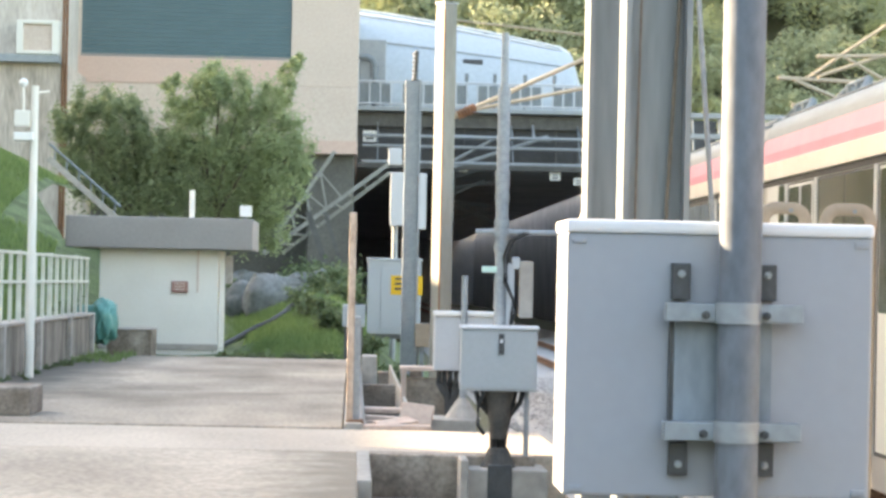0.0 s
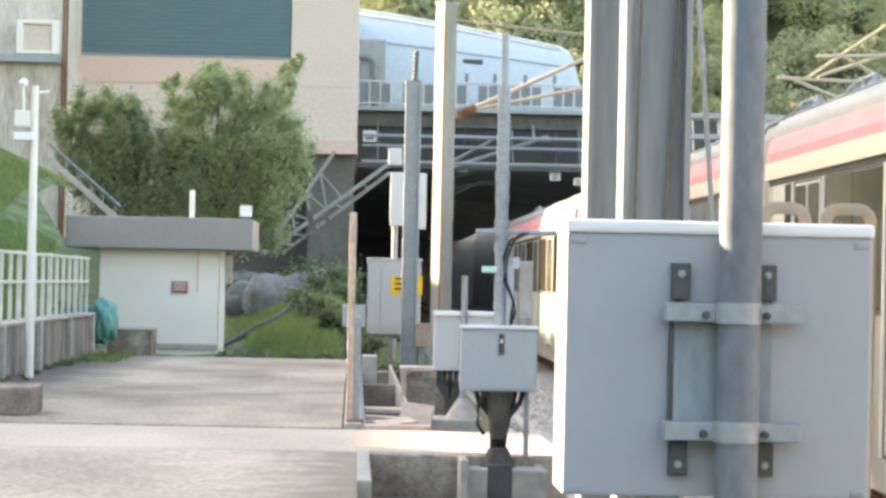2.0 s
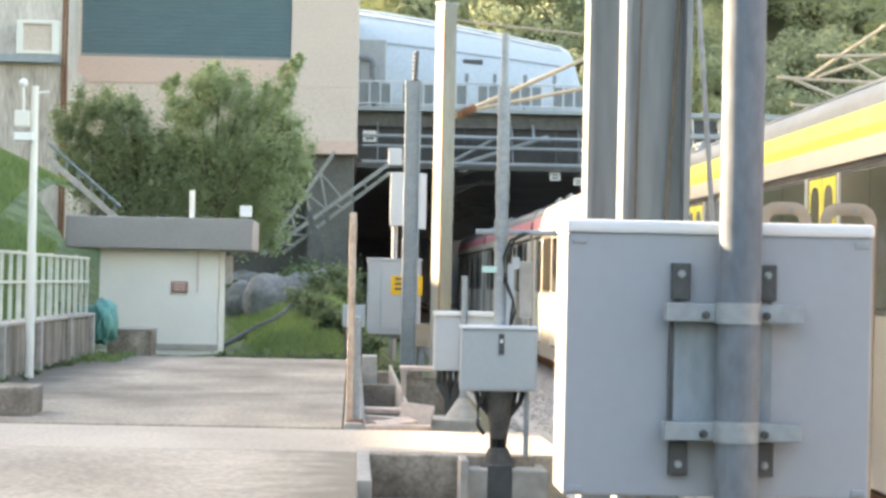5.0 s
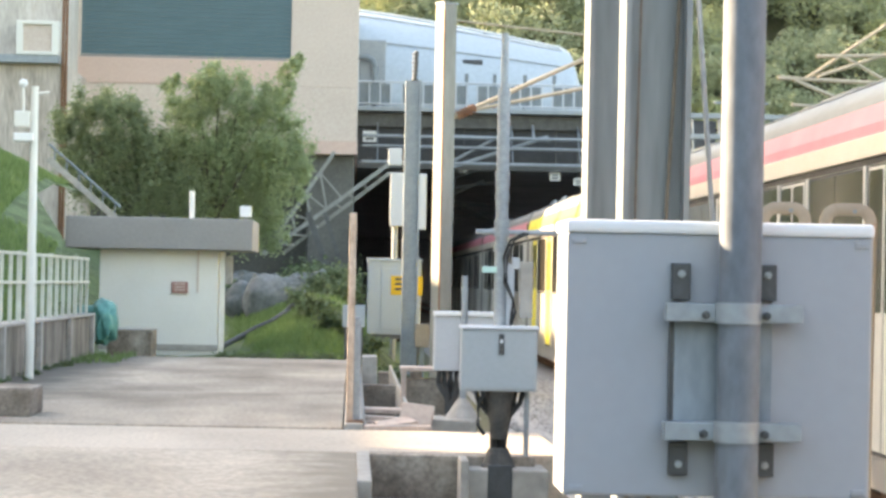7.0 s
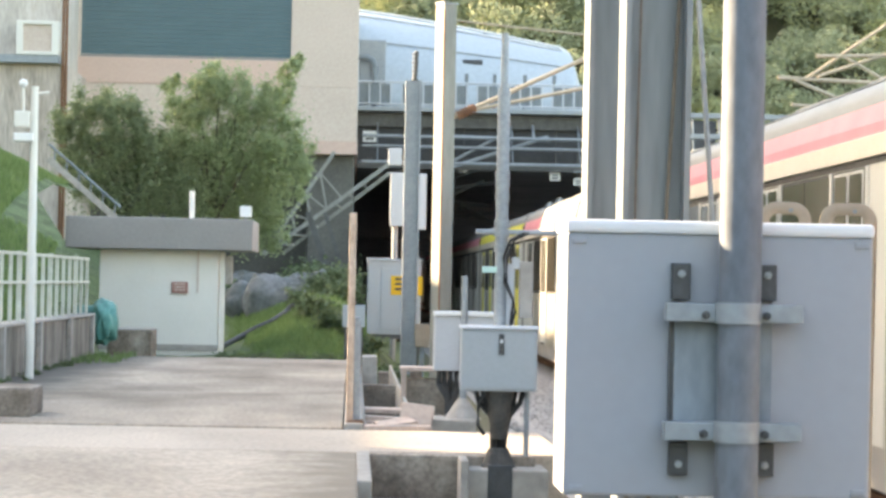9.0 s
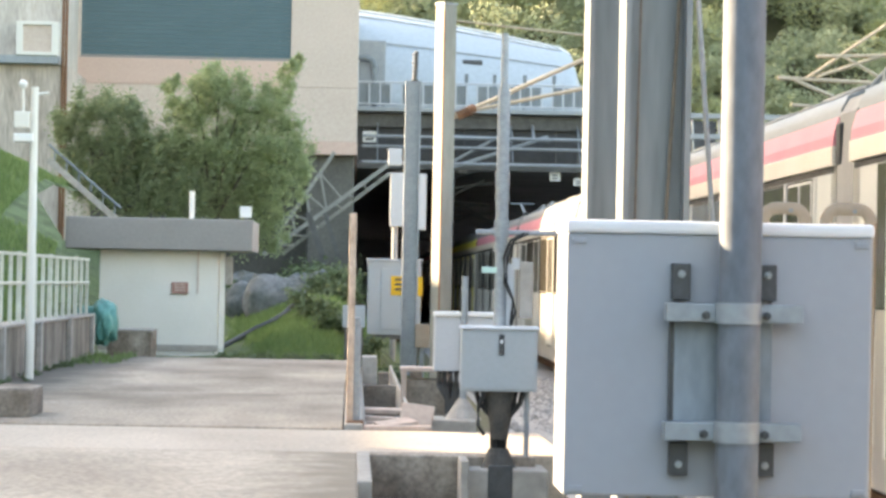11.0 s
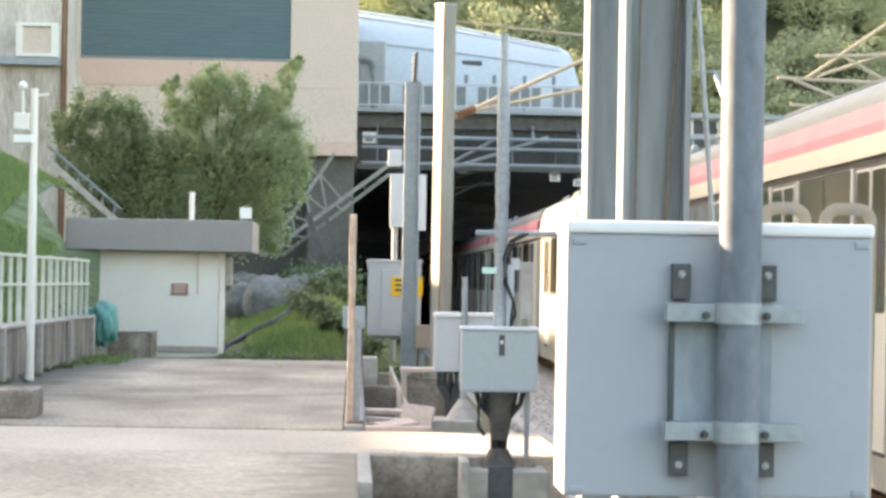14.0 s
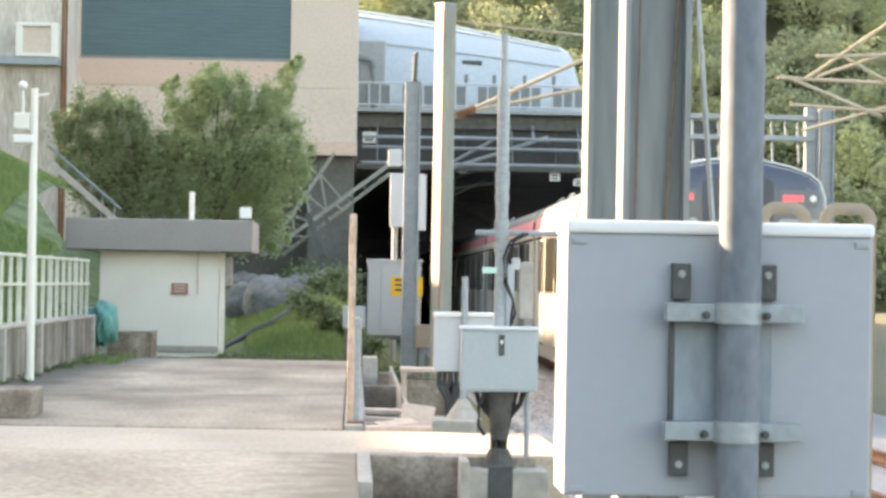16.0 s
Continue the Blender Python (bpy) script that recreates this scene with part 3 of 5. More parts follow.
def woods():
    rng = random.Random(11)
    tones = (([], []), ([], []))
    for _ in range(430):
        y = rng.uniform(298, 400)
        x = rng.uniform(0.0, 0.24) * y
        h = -1 + 75 * (1 - math.exp(-(y - 300) / 60)) if y > 300 else 0
        r = rng.uniform(2.5, 5.5)
        verts, faces = tones[rng.random() < 0.3]
        c = (x, y, h + r * 0.8)
        foliage(verts, faces, rng, c, r, 640, 0.36)
        for _ in range(3):
            foliage(verts, faces, rng, (c[0] + rng.uniform(-r, r), c[1] - r * 0.5, c[2] + rng.uniform(-0.2, 1) * r), r * 0.5, 190, 0.31)
    for (verts, faces), mat, label in zip(tones, (LEAF_FAR, LEAF_FAR_PALE), ("dense green woodland covering the hillside", "yellow-green crowns among the hillside woodland")):
        me = bpy.data.meshes.new("far_trees")
        me.from_pydata(verts, [], faces)
        me.materials.append(mat)
        tagged(new("far_trees", me), label, "trees", kind="stuff")


woods()


# ---- the nearest: cabinet on its pole ----
def pole_cabinet():
    d = 7.0
    t = thing("equipment_cabinet", (0, 0, 0), "pale grey sheet-metal equipment cabinet clamped to a steel pole", "cabinet")
    x0, x1, z0, z1 = 0.586, 1.435, 0.873, 1.596
    yb = d + 0.09
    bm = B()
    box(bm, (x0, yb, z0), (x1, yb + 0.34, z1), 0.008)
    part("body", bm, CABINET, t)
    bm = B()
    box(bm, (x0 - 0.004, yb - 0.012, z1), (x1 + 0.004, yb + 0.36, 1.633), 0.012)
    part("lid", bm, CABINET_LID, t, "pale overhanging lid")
    for px in (x0 + 0.035, x1 - 0.03):
        for pz in (z1 - 0.022, z0 + 0.018):
            bm = B()
            box(bm, (px - 0.02, yb - 0.006, pz - 0.009), (px + 0.02, yb + 0.01, pz + 0.009), 0.003)
            rod(bm, (px - 0.009, yb - 0.009, pz), (px - 0.009, yb, pz), 0.004, n=6)
            rod(bm, (px + 0.009, yb - 0.009, pz), (px + 0.009, yb, pz), 0.004, n=6)
            part("corner_plate", bm, CABINET, t)
    # backing channel and rails between cabinet and pole
    bm = B()
    box(bm, (0.883, yb - 0.035, 1.059), (1.154, yb - 0.004, 1.397), 0.004)
    part("back_channel", bm, CHANNEL, t, "galvanised backing channel")
    bm = B()
    box(bm, (0.871, yb - 0.03, 1.066), (0.883, yb - 0.002, 1.390), 0.001)
    part("channel_lip", bm, DARK_METAL, t)
    for a, b in ((0.874, 0.925), (1.112, 1.163)):
        for c, e, bolt in ((1.417, 1.516, 1.487), (0.934, 1.026, 0.965)):
            bm = B()
            box(bm, (a, yb - 0.04, c), (b, yb - 0.003, e), 0.003)
            tab = part("tab", bm, DARK_METAL, t, "dark mounting tab")
            bm = B()
            x = (a + b) / 2
            rod(bm, (x, yb - 0.044, bolt), (x, yb - 0.036, bolt), 0.0105, n=14)
            rod(bm, (x, yb - 0.054, bolt), (x, yb - 0.042, bolt), 0.006, n=6)
            part("bolt", bm, STEEL, tab)
    xp = 1.049
    for zc in (1.382, 1.059):
        h = 0.025
        bm = B()
        box(bm, (0.852, d - 0.012, zc - h), (1.227, d + 0.055, zc + h), 0.003)
        clamp = part("clamp_bar", bm, CLAMP, t, "galvanised clamp bar")
        bm = B()
        rod(bm, (xp, d, zc - h * 1.15), (xp, d, zc + h * 1.15), 0.0645, n=28)
        part("clamp_collar", bm, CLAMP, clamp, "", True)
        for px in (0.959, 1.125):
            bm = B()
            rod(bm, (px, d - 0.028, zc - 0.006), (px, d, zc - 0.006), 0.012, n=6)
            rod(bm, (px, d - 0.045, zc - 0.006), (px, d - 0.02, zc - 0.006), 0.006, n=8)
            part("clamp_bolt", bm, DARK_METAL, clamp)
    p = thing("steel_pole", (0, 0, 0), "tall galvanised steel pole with scuffed paint", "pole")
    bm = B()
    rod(bm, (xp + 0.004, d, -1.0), (xp + 0.004, d, 4.2), 0.0585, n=32)
    part("shaft", bm, POLE, p, "", True)
    bm = B()
    rod(bm, (xp, d, -1.02), (xp, d, -0.98), 0.16, n=20)
    part("base_plate", bm, STEEL, p)


POLE = material("blue_grey_pole", (0.135, 0.162, 0.195), 0.7, spec=0.3, vary=0.28, scale=4.5, grain=30, bump=0.06, tint=(0.22, 0.245, 0.275), stretch=(1, 1, 0.5), patch=0.55)
pole_cabinet()


def column(x, y, w, dep, label, top=9.0):
    t = thing("steel_column", (x, y, -1.02), label, "column", "steel columns")
    bm = B()
    extrude(bm, h_outline(w, dep, 0.022, 0.016), "z", 0.02, top)
    part("section", bm, STEEL_DARK, t)
    bm = B()
    box(bm, (-w, -dep, 0), (w, dep, 0.025), 0.004)
    part("base_plate", bm, STEEL, t)


column(1.099, 9.5, 0.246, 0.22, "rolled steel column with rust streaks")
column(1.125, 10.9, 0.312, 0.26, "rolled steel column standing close behind another")


def stay():
    t = thing("stay_rod", (1.604 + 0.226, 11.5, -1.02), "thin slanting steel stay", "stay")
    bm = B()
    rod(bm, (0, 0, 0), (-0.38, 0, 4.6), 0.012)
    part("bar", bm, STEEL, t, "", True)


stay()


def streak_rods():
    """Thin brown rods that stand in for rust streaks down the column's recess."""
    for a, b, r in (((1.180, 2.499), (1.144, 1.698), 0.007), ((1.039, 2.495), (1.030, 1.695), 0.004)):
        p, q = Vector((a[0], 9.46, a[1])), Vector((b[0], 9.46, b[1]))
        way = (p - q) / (p.z - q.z)
        t = thing("earth_cable", (q.x - way.x * (q.z + 1.0), 9.46, -1.0), "thin brown rod standing in for a rust streak on the column", "cable", "cables on the column")
        o = Vector(t.location)
        part("strand", rod(B(), (0, 0, 0), q + way * (6.5 - q.z) - o, r, n=8), RUST_TAN, t, "", True)


RUST_TAN = material("rust_tan", (0.20, 0.165, 0.125), 0.8, vary=0.3, scale=8, grain=40)
streak_rods()


def hoop(x0, x1, d, ztop):
    """A rounded bent flat loop standing upright."""
    t = thing("tan_hoop", ((x0 + x1) / 2, d, -1.02), "tan bent guard hoop standing behind the cabinet", "hoop", "tan hoops")
    w, h, r = (x1 - x0) / 2, ztop + 1.02, 0.045
    pts = [(-w + 0.022, 0, 0)]
    for k in range(9):
        a = math.pi - math.pi / 2 * k / 8
        pts.append((-w + 0.022 + r + r * math.cos(a), 0, h - 0.022 - r + r * math.sin(a)))
    for k in range(9):
        a = math.pi / 2 - math.pi / 2 * k / 8
        pts.append((w - 0.022 - r + r * math.cos(a), 0, h - 0.022 - r + r * math.sin(a)))
    pts.append((w - 0.022, 0, 0))
    bm = hose(B(), pts, 0.022, 10)
    for v in bm.verts:
        v.co.y *= 0.3
    loop = part("loop", bm, TAN, t, "", True)
    part("bolt", rod(B(), (0.02, -0.012, h - 0.03), (0.02, -0.005, h - 0.03), 0.008, n=8), STEEL_DARK, loop)


hoop(1.347, 1.532, 8.6, 1.745)
hoop(1.557, 1.753, 8.6, 1.745)


# ---- the small boxes beside the path ----
MINT = material("signal_mint", (0.55, 0.78, 0.70), 0.5, vary=0.05)
MUD = material("mud_coated", (0.10, 0.092, 0.082), 0.9, vary=0.4, scale=9, grain=50, bump=0.5, tint=(0.05, 0.05, 0.05))
def mast_box():
    d = 21.5
    x = 1.227
    t = thing("instrument_post", (x, d, 0.022), "grey steel post with sockets and a cross arm", "post")
    z0 = 0.022
    bm = B()
    rod(bm, (0.0, 0, 0.02), (0.0, 0, 3.065 - z0), 0.052, n=16)
    rod(bm, (0, 0, 3.065 - z0), (0, 0, 3.547 - z0), 0.03, n=12)
    part("shaft", bm, STEEL, t, "", True)
    for zz, r in ((1.875, 0.072), (1.743, 0.064), (1.955, 0.064), (2.286, 0.06), (2.168, 0.06), (2.356, 0.062)):
        bm = B()
        rod(bm, (0, 0, zz - z0 - 0.03), (0, 0, zz - z0 + 0.03), r, n=14)
        part("socket", bm, STEEL, t, "", True)
    bm = B()
    rod(bm, (1.010 - x, -0.02, 1.880 - z0), (1.790 - x, -0.02, 1.880 - z0), 0.022, n=10)
    part("cross_arm", bm, STEEL, t)
    bm = B()
    box(bm, (1.752 - x, -0.06, 1.866 - z0), (1.814 - x, 0.06, 1.969 - z0), 0.01)
    part("arm_cap", bm, RUSTY, t, "rusty arm cap")
    # Signal light as a plain plate, its glow put into the mint colour
    bm = B()
    box(bm, (1.067 - x, -0.05, 1.540 - z0), (1.190 - x, -0.02, 1.592 - z0), 0.004)
    part("tag_plate", bm, MINT, t, "small signal light drawn as a mint-green plate")
    bm = B()
    box(bm, (1.275 - x, -0.03, 1.106 - z0), (1.341 - x, 0.05, 1.620 - z0), 0.01)
    box(bm, (1.317 - x, -0.04, 1.573 - z0), (1.383 - x, 0.04, 1.672 - z0), 0.01)
    part("aerial", bm, BOX_WHITE, t)
    bm = B()
    box(bm, (1.383 - x, -0.04, 1.167 - z0), (1.497 - x, 0.08, 1.639 - z0), 0.012)
    part("aerial_panel", bm, CONCRETE, t, "flat beige aerial panel")
    bm = B()
    for k in (0, 1):
        o = k * 0.03
        hose(bm, [(1.445 - x - o, -0.07, 1.875 - z0), (1.327 - x - o, -0.08, 1.814 - z0), (1.275 - x - o, -0.08, 1.672 - z0),
                  (1.270 - x - o * 0.5, -0.08, 1.460 - z0), (1.327 - x, -0.08, 1.318 - z0), (1.350 - x - o, -0.06, 1.215 - z0), (1.312 - x, -0.05, 1.101 - z0)], 0.012)
    part("cable", bm, BLACK, t, "black looped cables", True)

    e = thing("junction_box", (x, d, z0), "pale grey junction box with a dark latch", "junction box")
    x0, x1, za, zb = 0.897 - x, 1.525 - x, 0.564 - z0, 1.073 - z0
    bm = B()
    box(bm, (x0, -0.3, za), (x1, -0.055, zb), 0.012)
    part("body", bm, CABINET_PALE, e)
    bm = B()
    box(bm, (x0 - 0.012, -0.325, zb), (x1 + 0.012, -0.04, zb + 0.03), 0.01)
    part("lid", bm, CABINET_LID, e)
    bm = B()
    box(bm, (x0 + 0.02, -0.307, za + 0.02), (x1 - 0.02, -0.299, zb - 0.02), 0.004)
    door = part("door", bm, CABINET_PALE, e)
    bm = B()
    lx = 1.227 - x
    box(bm, (lx - 0.022, -0.325, 0.866 - z0), (lx + 0.022, -0.306, 1.035 - z0), 0.006)
    latch = part("latch", bm, DARK_METAL, door, "dark swing latch")
    bm = B()
    box(bm, (lx - 0.012, -0.332, 0.960 - z0), (lx + 0.012, -0.324, 0.993 - z0), 0.002)
    part("keyhole_cover", bm, CABINET_LID, latch)
    for k in range(7):
        a = (k - 3) / 3
        bm = hose(B(), [(a * 0.2, -0.17 + 0.03 * (k % 3), za + 0.02), (a * 0.17, -0.16, za - 0.1), (a * 0.07 + 0.01, -0.13, za - 0.22), (a * 0.05, -0.12, za - 0.4), (a * 0.05 + 0.01, -0.13, -0.25)], 0.022 + 0.006 * (k % 2))
        part("riser_cable", bm, BLACK, e, "black riser cable", True)
    bm = B()
    rod(bm, (0, -0.14, 0.14), (0.0, -0.14, za + 0.01), 0.06, 0.13, n=14)
    part("shroud", bm, MUD, e, "dented cone under the box", True)
    bm = B()
    rod(bm, (1.454 - x, -0.16, 0.0), (1.454 - x, -0.16, za + 0.01), 0.022, n=8)
    part("leg", bm, STEEL, e)
    bm = B()
    hose(bm, [(1.105 - x, -0.25, za), (1.048 - x, -0.26, za - 0.12), (1.048 - x, -0.26, za - 0.28), (1.100 - x, -0.24, za - 0.36)], 0.016)
    part("looped_cable", bm, BLACK, e, "", True)

    p = thing("plinth", (x, d, -1.02), "stained concrete plinth under the post", "plinth")
    top = -0.011 + 1.02
    bm = B()
    box(bm, (0.911 - x, -0.45, 0), (1.624 - x, 0.28, top - 0.06), 0.02)
    part("block", bm, CONCRETE, p)
    bm = B()
    rod(bm, (0, -0.14, top - 0.07), (0, -0.14, top + 0.1), 0.15, 0.08, n=16)
    part("mortar_cone", bm, MUD, p)
    bm = B()
    box(bm, (-0.1, -0.47, 0), (0.1, -0.44, top - 0.02), 0.01)
    part("cable_cover", bm, DARK_METAL, p, "dark cable riser cover")


mast_box()


def white_box():
    d = 27.0
    x, z0 = 1.167, 0.034
    t = thing("white_enclosure", (x, d, z0), "white metal enclosure on a slim post", "enclosure")
    x0, x1, za, zb = 0.859 - x, 1.487 - x, 0.525 - z0, 1.099 - z0
    bm = B()
    box(bm, (x0, 0.05, za), (x1, 0.4, zb), 0.012)
    part("body", bm, BOX_WHITE, t)
    bm = B()
    box(bm, (x0 - 0.01, 0.02, zb), (x1 + 0.02, 0.44, zb + 0.05), 0.012)
    part("lid", bm, SIGN_WHITE, t)
    bm = B()
    rod(bm, (0, 0, -0.05), (0, 0, 1.525 - z0), 0.035, n=10)
    part("post", bm, STEEL, t, "", True)
    for k in range(5):
        a = x0 + 0.06 + k * 0.06
        bm = hose(B(), [(a, 0.2, za + 0.02), (a, 0.2, za - 0.14), (x0 + 0.15 + k * 0.02, 0.2, za - 0.3), (x0 + 0.16, 0.2, -0.05)], 0.03)
        part("conduit", bm, DARK_METAL, t, "dark bent conduit", True)
    p = thing("footing", (x, d, -1.02), "grey concrete footing of the enclosure post", "footing")
    bm = B()
    box(bm, (0.812 - x, -0.35, 0), (1.297 - x, 0.5, z0 + 1.02), 0.02)
    part("block", bm, CONCRETE, p)
    bm = B()
    rod(bm, (0, 0, z0 + 1.01), (0, 0, 0.241 + 1.02), 0.2, 0.05, n=14)
    part("cone", bm, CONCRETE, p)


white_box()


# Post paint with rusty patches, the low sun's warmth put into its base
LIT_CREAM = material("warm_lit_paint", (0.70, 0.57, 0.46), 0.6, vary=0.4, scale=5, grain=30, tint=(0.36, 0.24, 0.17), stretch=(1, 1, 0.4))


def guard_post():
    d = 25.6
    t = thing("guard_post", (-0.014, d, 0.0), "slim warm-lit steel post at the path's edge", "post")
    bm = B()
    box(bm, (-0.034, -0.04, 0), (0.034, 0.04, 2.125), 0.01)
    part("shaft", bm, LIT_CREAM, t)
    bm = B()
    box(bm, (0.011, 0.02, 0), (0.101, 0.2, 1.094), 0.02)
    part("backing", bm, STEEL, t)
    bm = B()
    box(bm, (-0.034, -0.12, 0), (0.146, 0.2, 0.07), 0.02)
    part("foot", bm, RUSTY, t, "rusty foot")


guard_post()


# ---- troughs, boxes and planks between the path and the track ----
def troughs():
    rng = random.Random(3)
    t = thing("cable_trough", (0, 0, -1.02), "run of broken concrete cable trough lids", "cable trough")
    bm = B()
    box(bm, (0.108, 25.4, 0), (0.154, 45, -0.007 + 1.02), 0.01)
    part("trough_wall", bm, CONCRETE, t)
    bm = B()
    box(bm, (0.649, 27.6, 0), (0.689, 45, -0.007 + 1.02), 0.01)
    part("trough_wall", bm, CONCRETE, t)
    bm = B()
    box(bm, (-0.3, -0.24, 0), (0.3, 0.24, 0.06), 0.012)
    me = bpy.data.meshes.new("lid")
    bm.to_mesh(me)
    me.materials.append(PLANK)
    for x, y in ((0.42, 27.20), (0.36, 28.6), (0.40, 29.9), (0.38, 31.2)):
        shared("lid", me, t, pose(x, y, 0.86 + rng.uniform(-0.03, 0.03), rng.uniform(-3, 3), rng.uniform(-3, 3), rng.uniform(-6, 6)))
    small = box(B(), (-0.17, -0.13, 0), (0.17, 0.13, 0.05), 0.01)
    part("broken_lid", small, PLANK, t).matrix_basis = pose(0.68, 26.6, 1.08, 60, 6, -10)
    part("broken_lid", box(B(), (-0.2, -0.12, 0), (0.2, 0.12, 0.05), 0.01), PLANK, t).matrix_basis = pose(0.46, 26.3, 1.0, 8, -7, 28)
    part("front_beam", box(B(), (0.125, 25.32, 0), (0.80, 25.58, 1.055), 0.02), PLANK, t, "pinkish concrete edge beam")
    p = thing("chamber_frame", (0.946, 33, -1.02), "rusty brown framed cable chamber", "cable chamber")
    h = 0.320 + 1.02
    bm = B()
    for a in (-0.28, 0.28):
        for b in (-0.25, 0.25):
            box(bm, (a - 0.03, b - 0.03, 0), (a + 0.03, b + 0.03, h), 0.006)
    part("frame", bm, PLANK, p)
    bm = B()
    box(bm, (-0.33, -0.3, h), (0.33, 0.3, h + 0.05), 0.01)
    part("cover", bm, PLANK, p)
    bm = B()
    box(bm, (-0.27, -0.2, 0), (0.27, 0.22, h - 0.1), 0.02)
    part("infill", bm, STAINED, p)
    q = thing("low_wall", (0.574, 38, -1.02), "low dark concrete upstand among weeds", "low wall")
    bm = B()
    box(bm, (-0.400, 0, 0), (0.333, 0.25, -0.076 + 1.02), 0.02)
    part("upstand", bm, STAINED, q)
    r = thing("pit_cover", (0.285, 42, -1.02), "pale concrete pit cover leaning beside the kerb", "pit cover")
    bm = B()
    box(bm, (-0.12, 0, 0), (0.13, 1.0, 0.223 + 1.02), 0.02)
    part("block", bm, CONCRETE, r)


troughs()


def drain_pit():
    """The open concrete chamber at the near slab's edge."""
    d = 21.2
    t = thing("open_chamber", (0.099, d, -1.02), "open concrete drain chamber with stained walls", "drain chamber")
    x1 = 0.944 - 0.099
    h = 1.02 + 0.014
    bm = B()
    box(bm, (-0.046, -2.6, 0), (0.064, 0.65, h), 0.015)
    part("side_wall", bm, CONCRETE, t)
    bm = B()
    box(bm, (x1 - 0.05, -0.35, 0), (x1 + 0.02, 0.3, h), 0.015)
    part("side_wall", bm, CONCRETE, t)
    bm = B()
    box(bm, (0.064, 0.3, 0), (x1 + 0.6, 0.69, h - 0.005), 0.015)
    part("end_wall", bm, STAINED, t)
    bm = B()
    box(bm, (0.064, -2.6, 0), (x1 - 0.05, 0.3, 0.42), 0.01)
    part("chamber_floor", bm, STAINED, t)
    bm = B()
    box(bm, (0.083, -2.0, 0.4), (x1 - 0.06, -0.2, -0.313 + 1.02), 0.01)
    part("inner_lid", bm, CONCRETE, t, "pale lid inside the chamber")


drain_pit()


# ---- left: parapet, fence, lamp post, hut ----
def parapet():
    t = thing("parapet", (-4.85, 0, 0.0), "rust-streaked concrete parapet wall", "parapet")
    bm = B()
    box(bm, (-0.16, 31.5, -0.1), (0.12, 47.2, 0.72), 0.02)
    part("wall", bm, PARAPET, t)
    bm = B()
    box(bm, (-0.19, 31.4, 0.72), (0.16, 47.2, 0.77), 0.015)
    part("coping", bm, CONCRETE, t)
    for y in (34.7, 38.8, 42.9, 46.6):
        bm = B()
        box(bm, (0.12, y, 0), (0.2, y + 0.2, 0.75), 0.015)
        part("pilaster", bm, CONCRETE, t)
    s = thing("step_block", (-3.481, 26.5, 0), "low stained concrete block at the parapet's foot", "block")
    bm = B()
    box(bm, (-1.5, -0.3, 0), (0.244, 0.75, 0.30), 0.03)
    part("block", bm, STAINED, s)


parapet()


def fence():
    t = thing("fence", (-4.85, 0, 0.77), "pale painted metal railing with upright bars", "fence")
    y0, y1 = 30.0, 47.3
    for z in (0.56, 0.98):
        bm = B()
        box(bm, (-0.03, y0, z - 0.022), (0.03, y1, z + 0.022), 0.008)
        part("rail", bm, RAIL_PAINT, t)
    bm = B()
    box(bm, (-0.035, -0.035, 0), (0.035, 0.035, 1.02), 0.008)
    post = bpy.data.meshes.new("fence_post")
    bm.to_mesh(post)
    post.materials.append(RAIL_PAINT)
    bm = B()
    box(bm, (-0.026, -0.026, 0.0), (0.026, 0.026, 0.98), 0.006)
    baluster = bpy.data.meshes.new("fence_bar")
    bm.to_mesh(baluster)
    baluster.materials.append(RAIL_PAINT)
    k, y = 0, y0
    while y < y1:
        shared("fence_post" if k % 4 == 0 else "fence_bar", post if k % 4 == 0 else baluster, t, Matrix.Translation((0, y, 0)))
        y += 0.95
        k += 1


fence()


def lamp_post():
    d = 36.0
    x = -4.479
    t = thing("lamp_post", (x, d, 0.0), "white painted lamp post with box fittings", "lamp post")
    bm = B()
    rod(bm, (0, 0, 0), (0, 0, 4.064), 0.066, 0.05, n=16)
    part("shaft", bm, PAINT_WHITE, t, "", True)
    bm = B()
    box(bm, (-4.753 - x, -0.12, 3.294), (-4.479 - x, 0.12, 3.412), 0.02)
    part("fitting", bm, SIGN_WHITE, t, "white lamp head")
    bm = B()
    box(bm, (-4.753 - x, -0.1, 3.490), (-4.534 - x, 0.1, 3.718), 0.02)
    part("fitting", bm, PAINT_WHITE, t, "cream control box")
    bm = B()
    rod(bm, (-4.768 - x, 0, 3.569), (-4.479 - x, 0, 3.569), 0.02, n=8)
    rod(bm, (-4.628 - x, 0, 3.569), (-4.643 - x, 0, 4.040), 0.02, n=8)
    rod(bm, (-4.479 - x, 0, 3.962), (-4.284 - x, 0, 3.985), 0.02, n=8)
    part("bracket", bm, PAINT_WHITE, t)
    bm = B()
    bmesh.ops.create_uvsphere(bm, u_segments=14, v_segments=10, radius=0.063, matrix=Matrix.Translation((-4.643 - x, 0, 4.103)))
    part("globe", bm, SIGN_WHITE, t, "round white globe", True)


lamp_post()


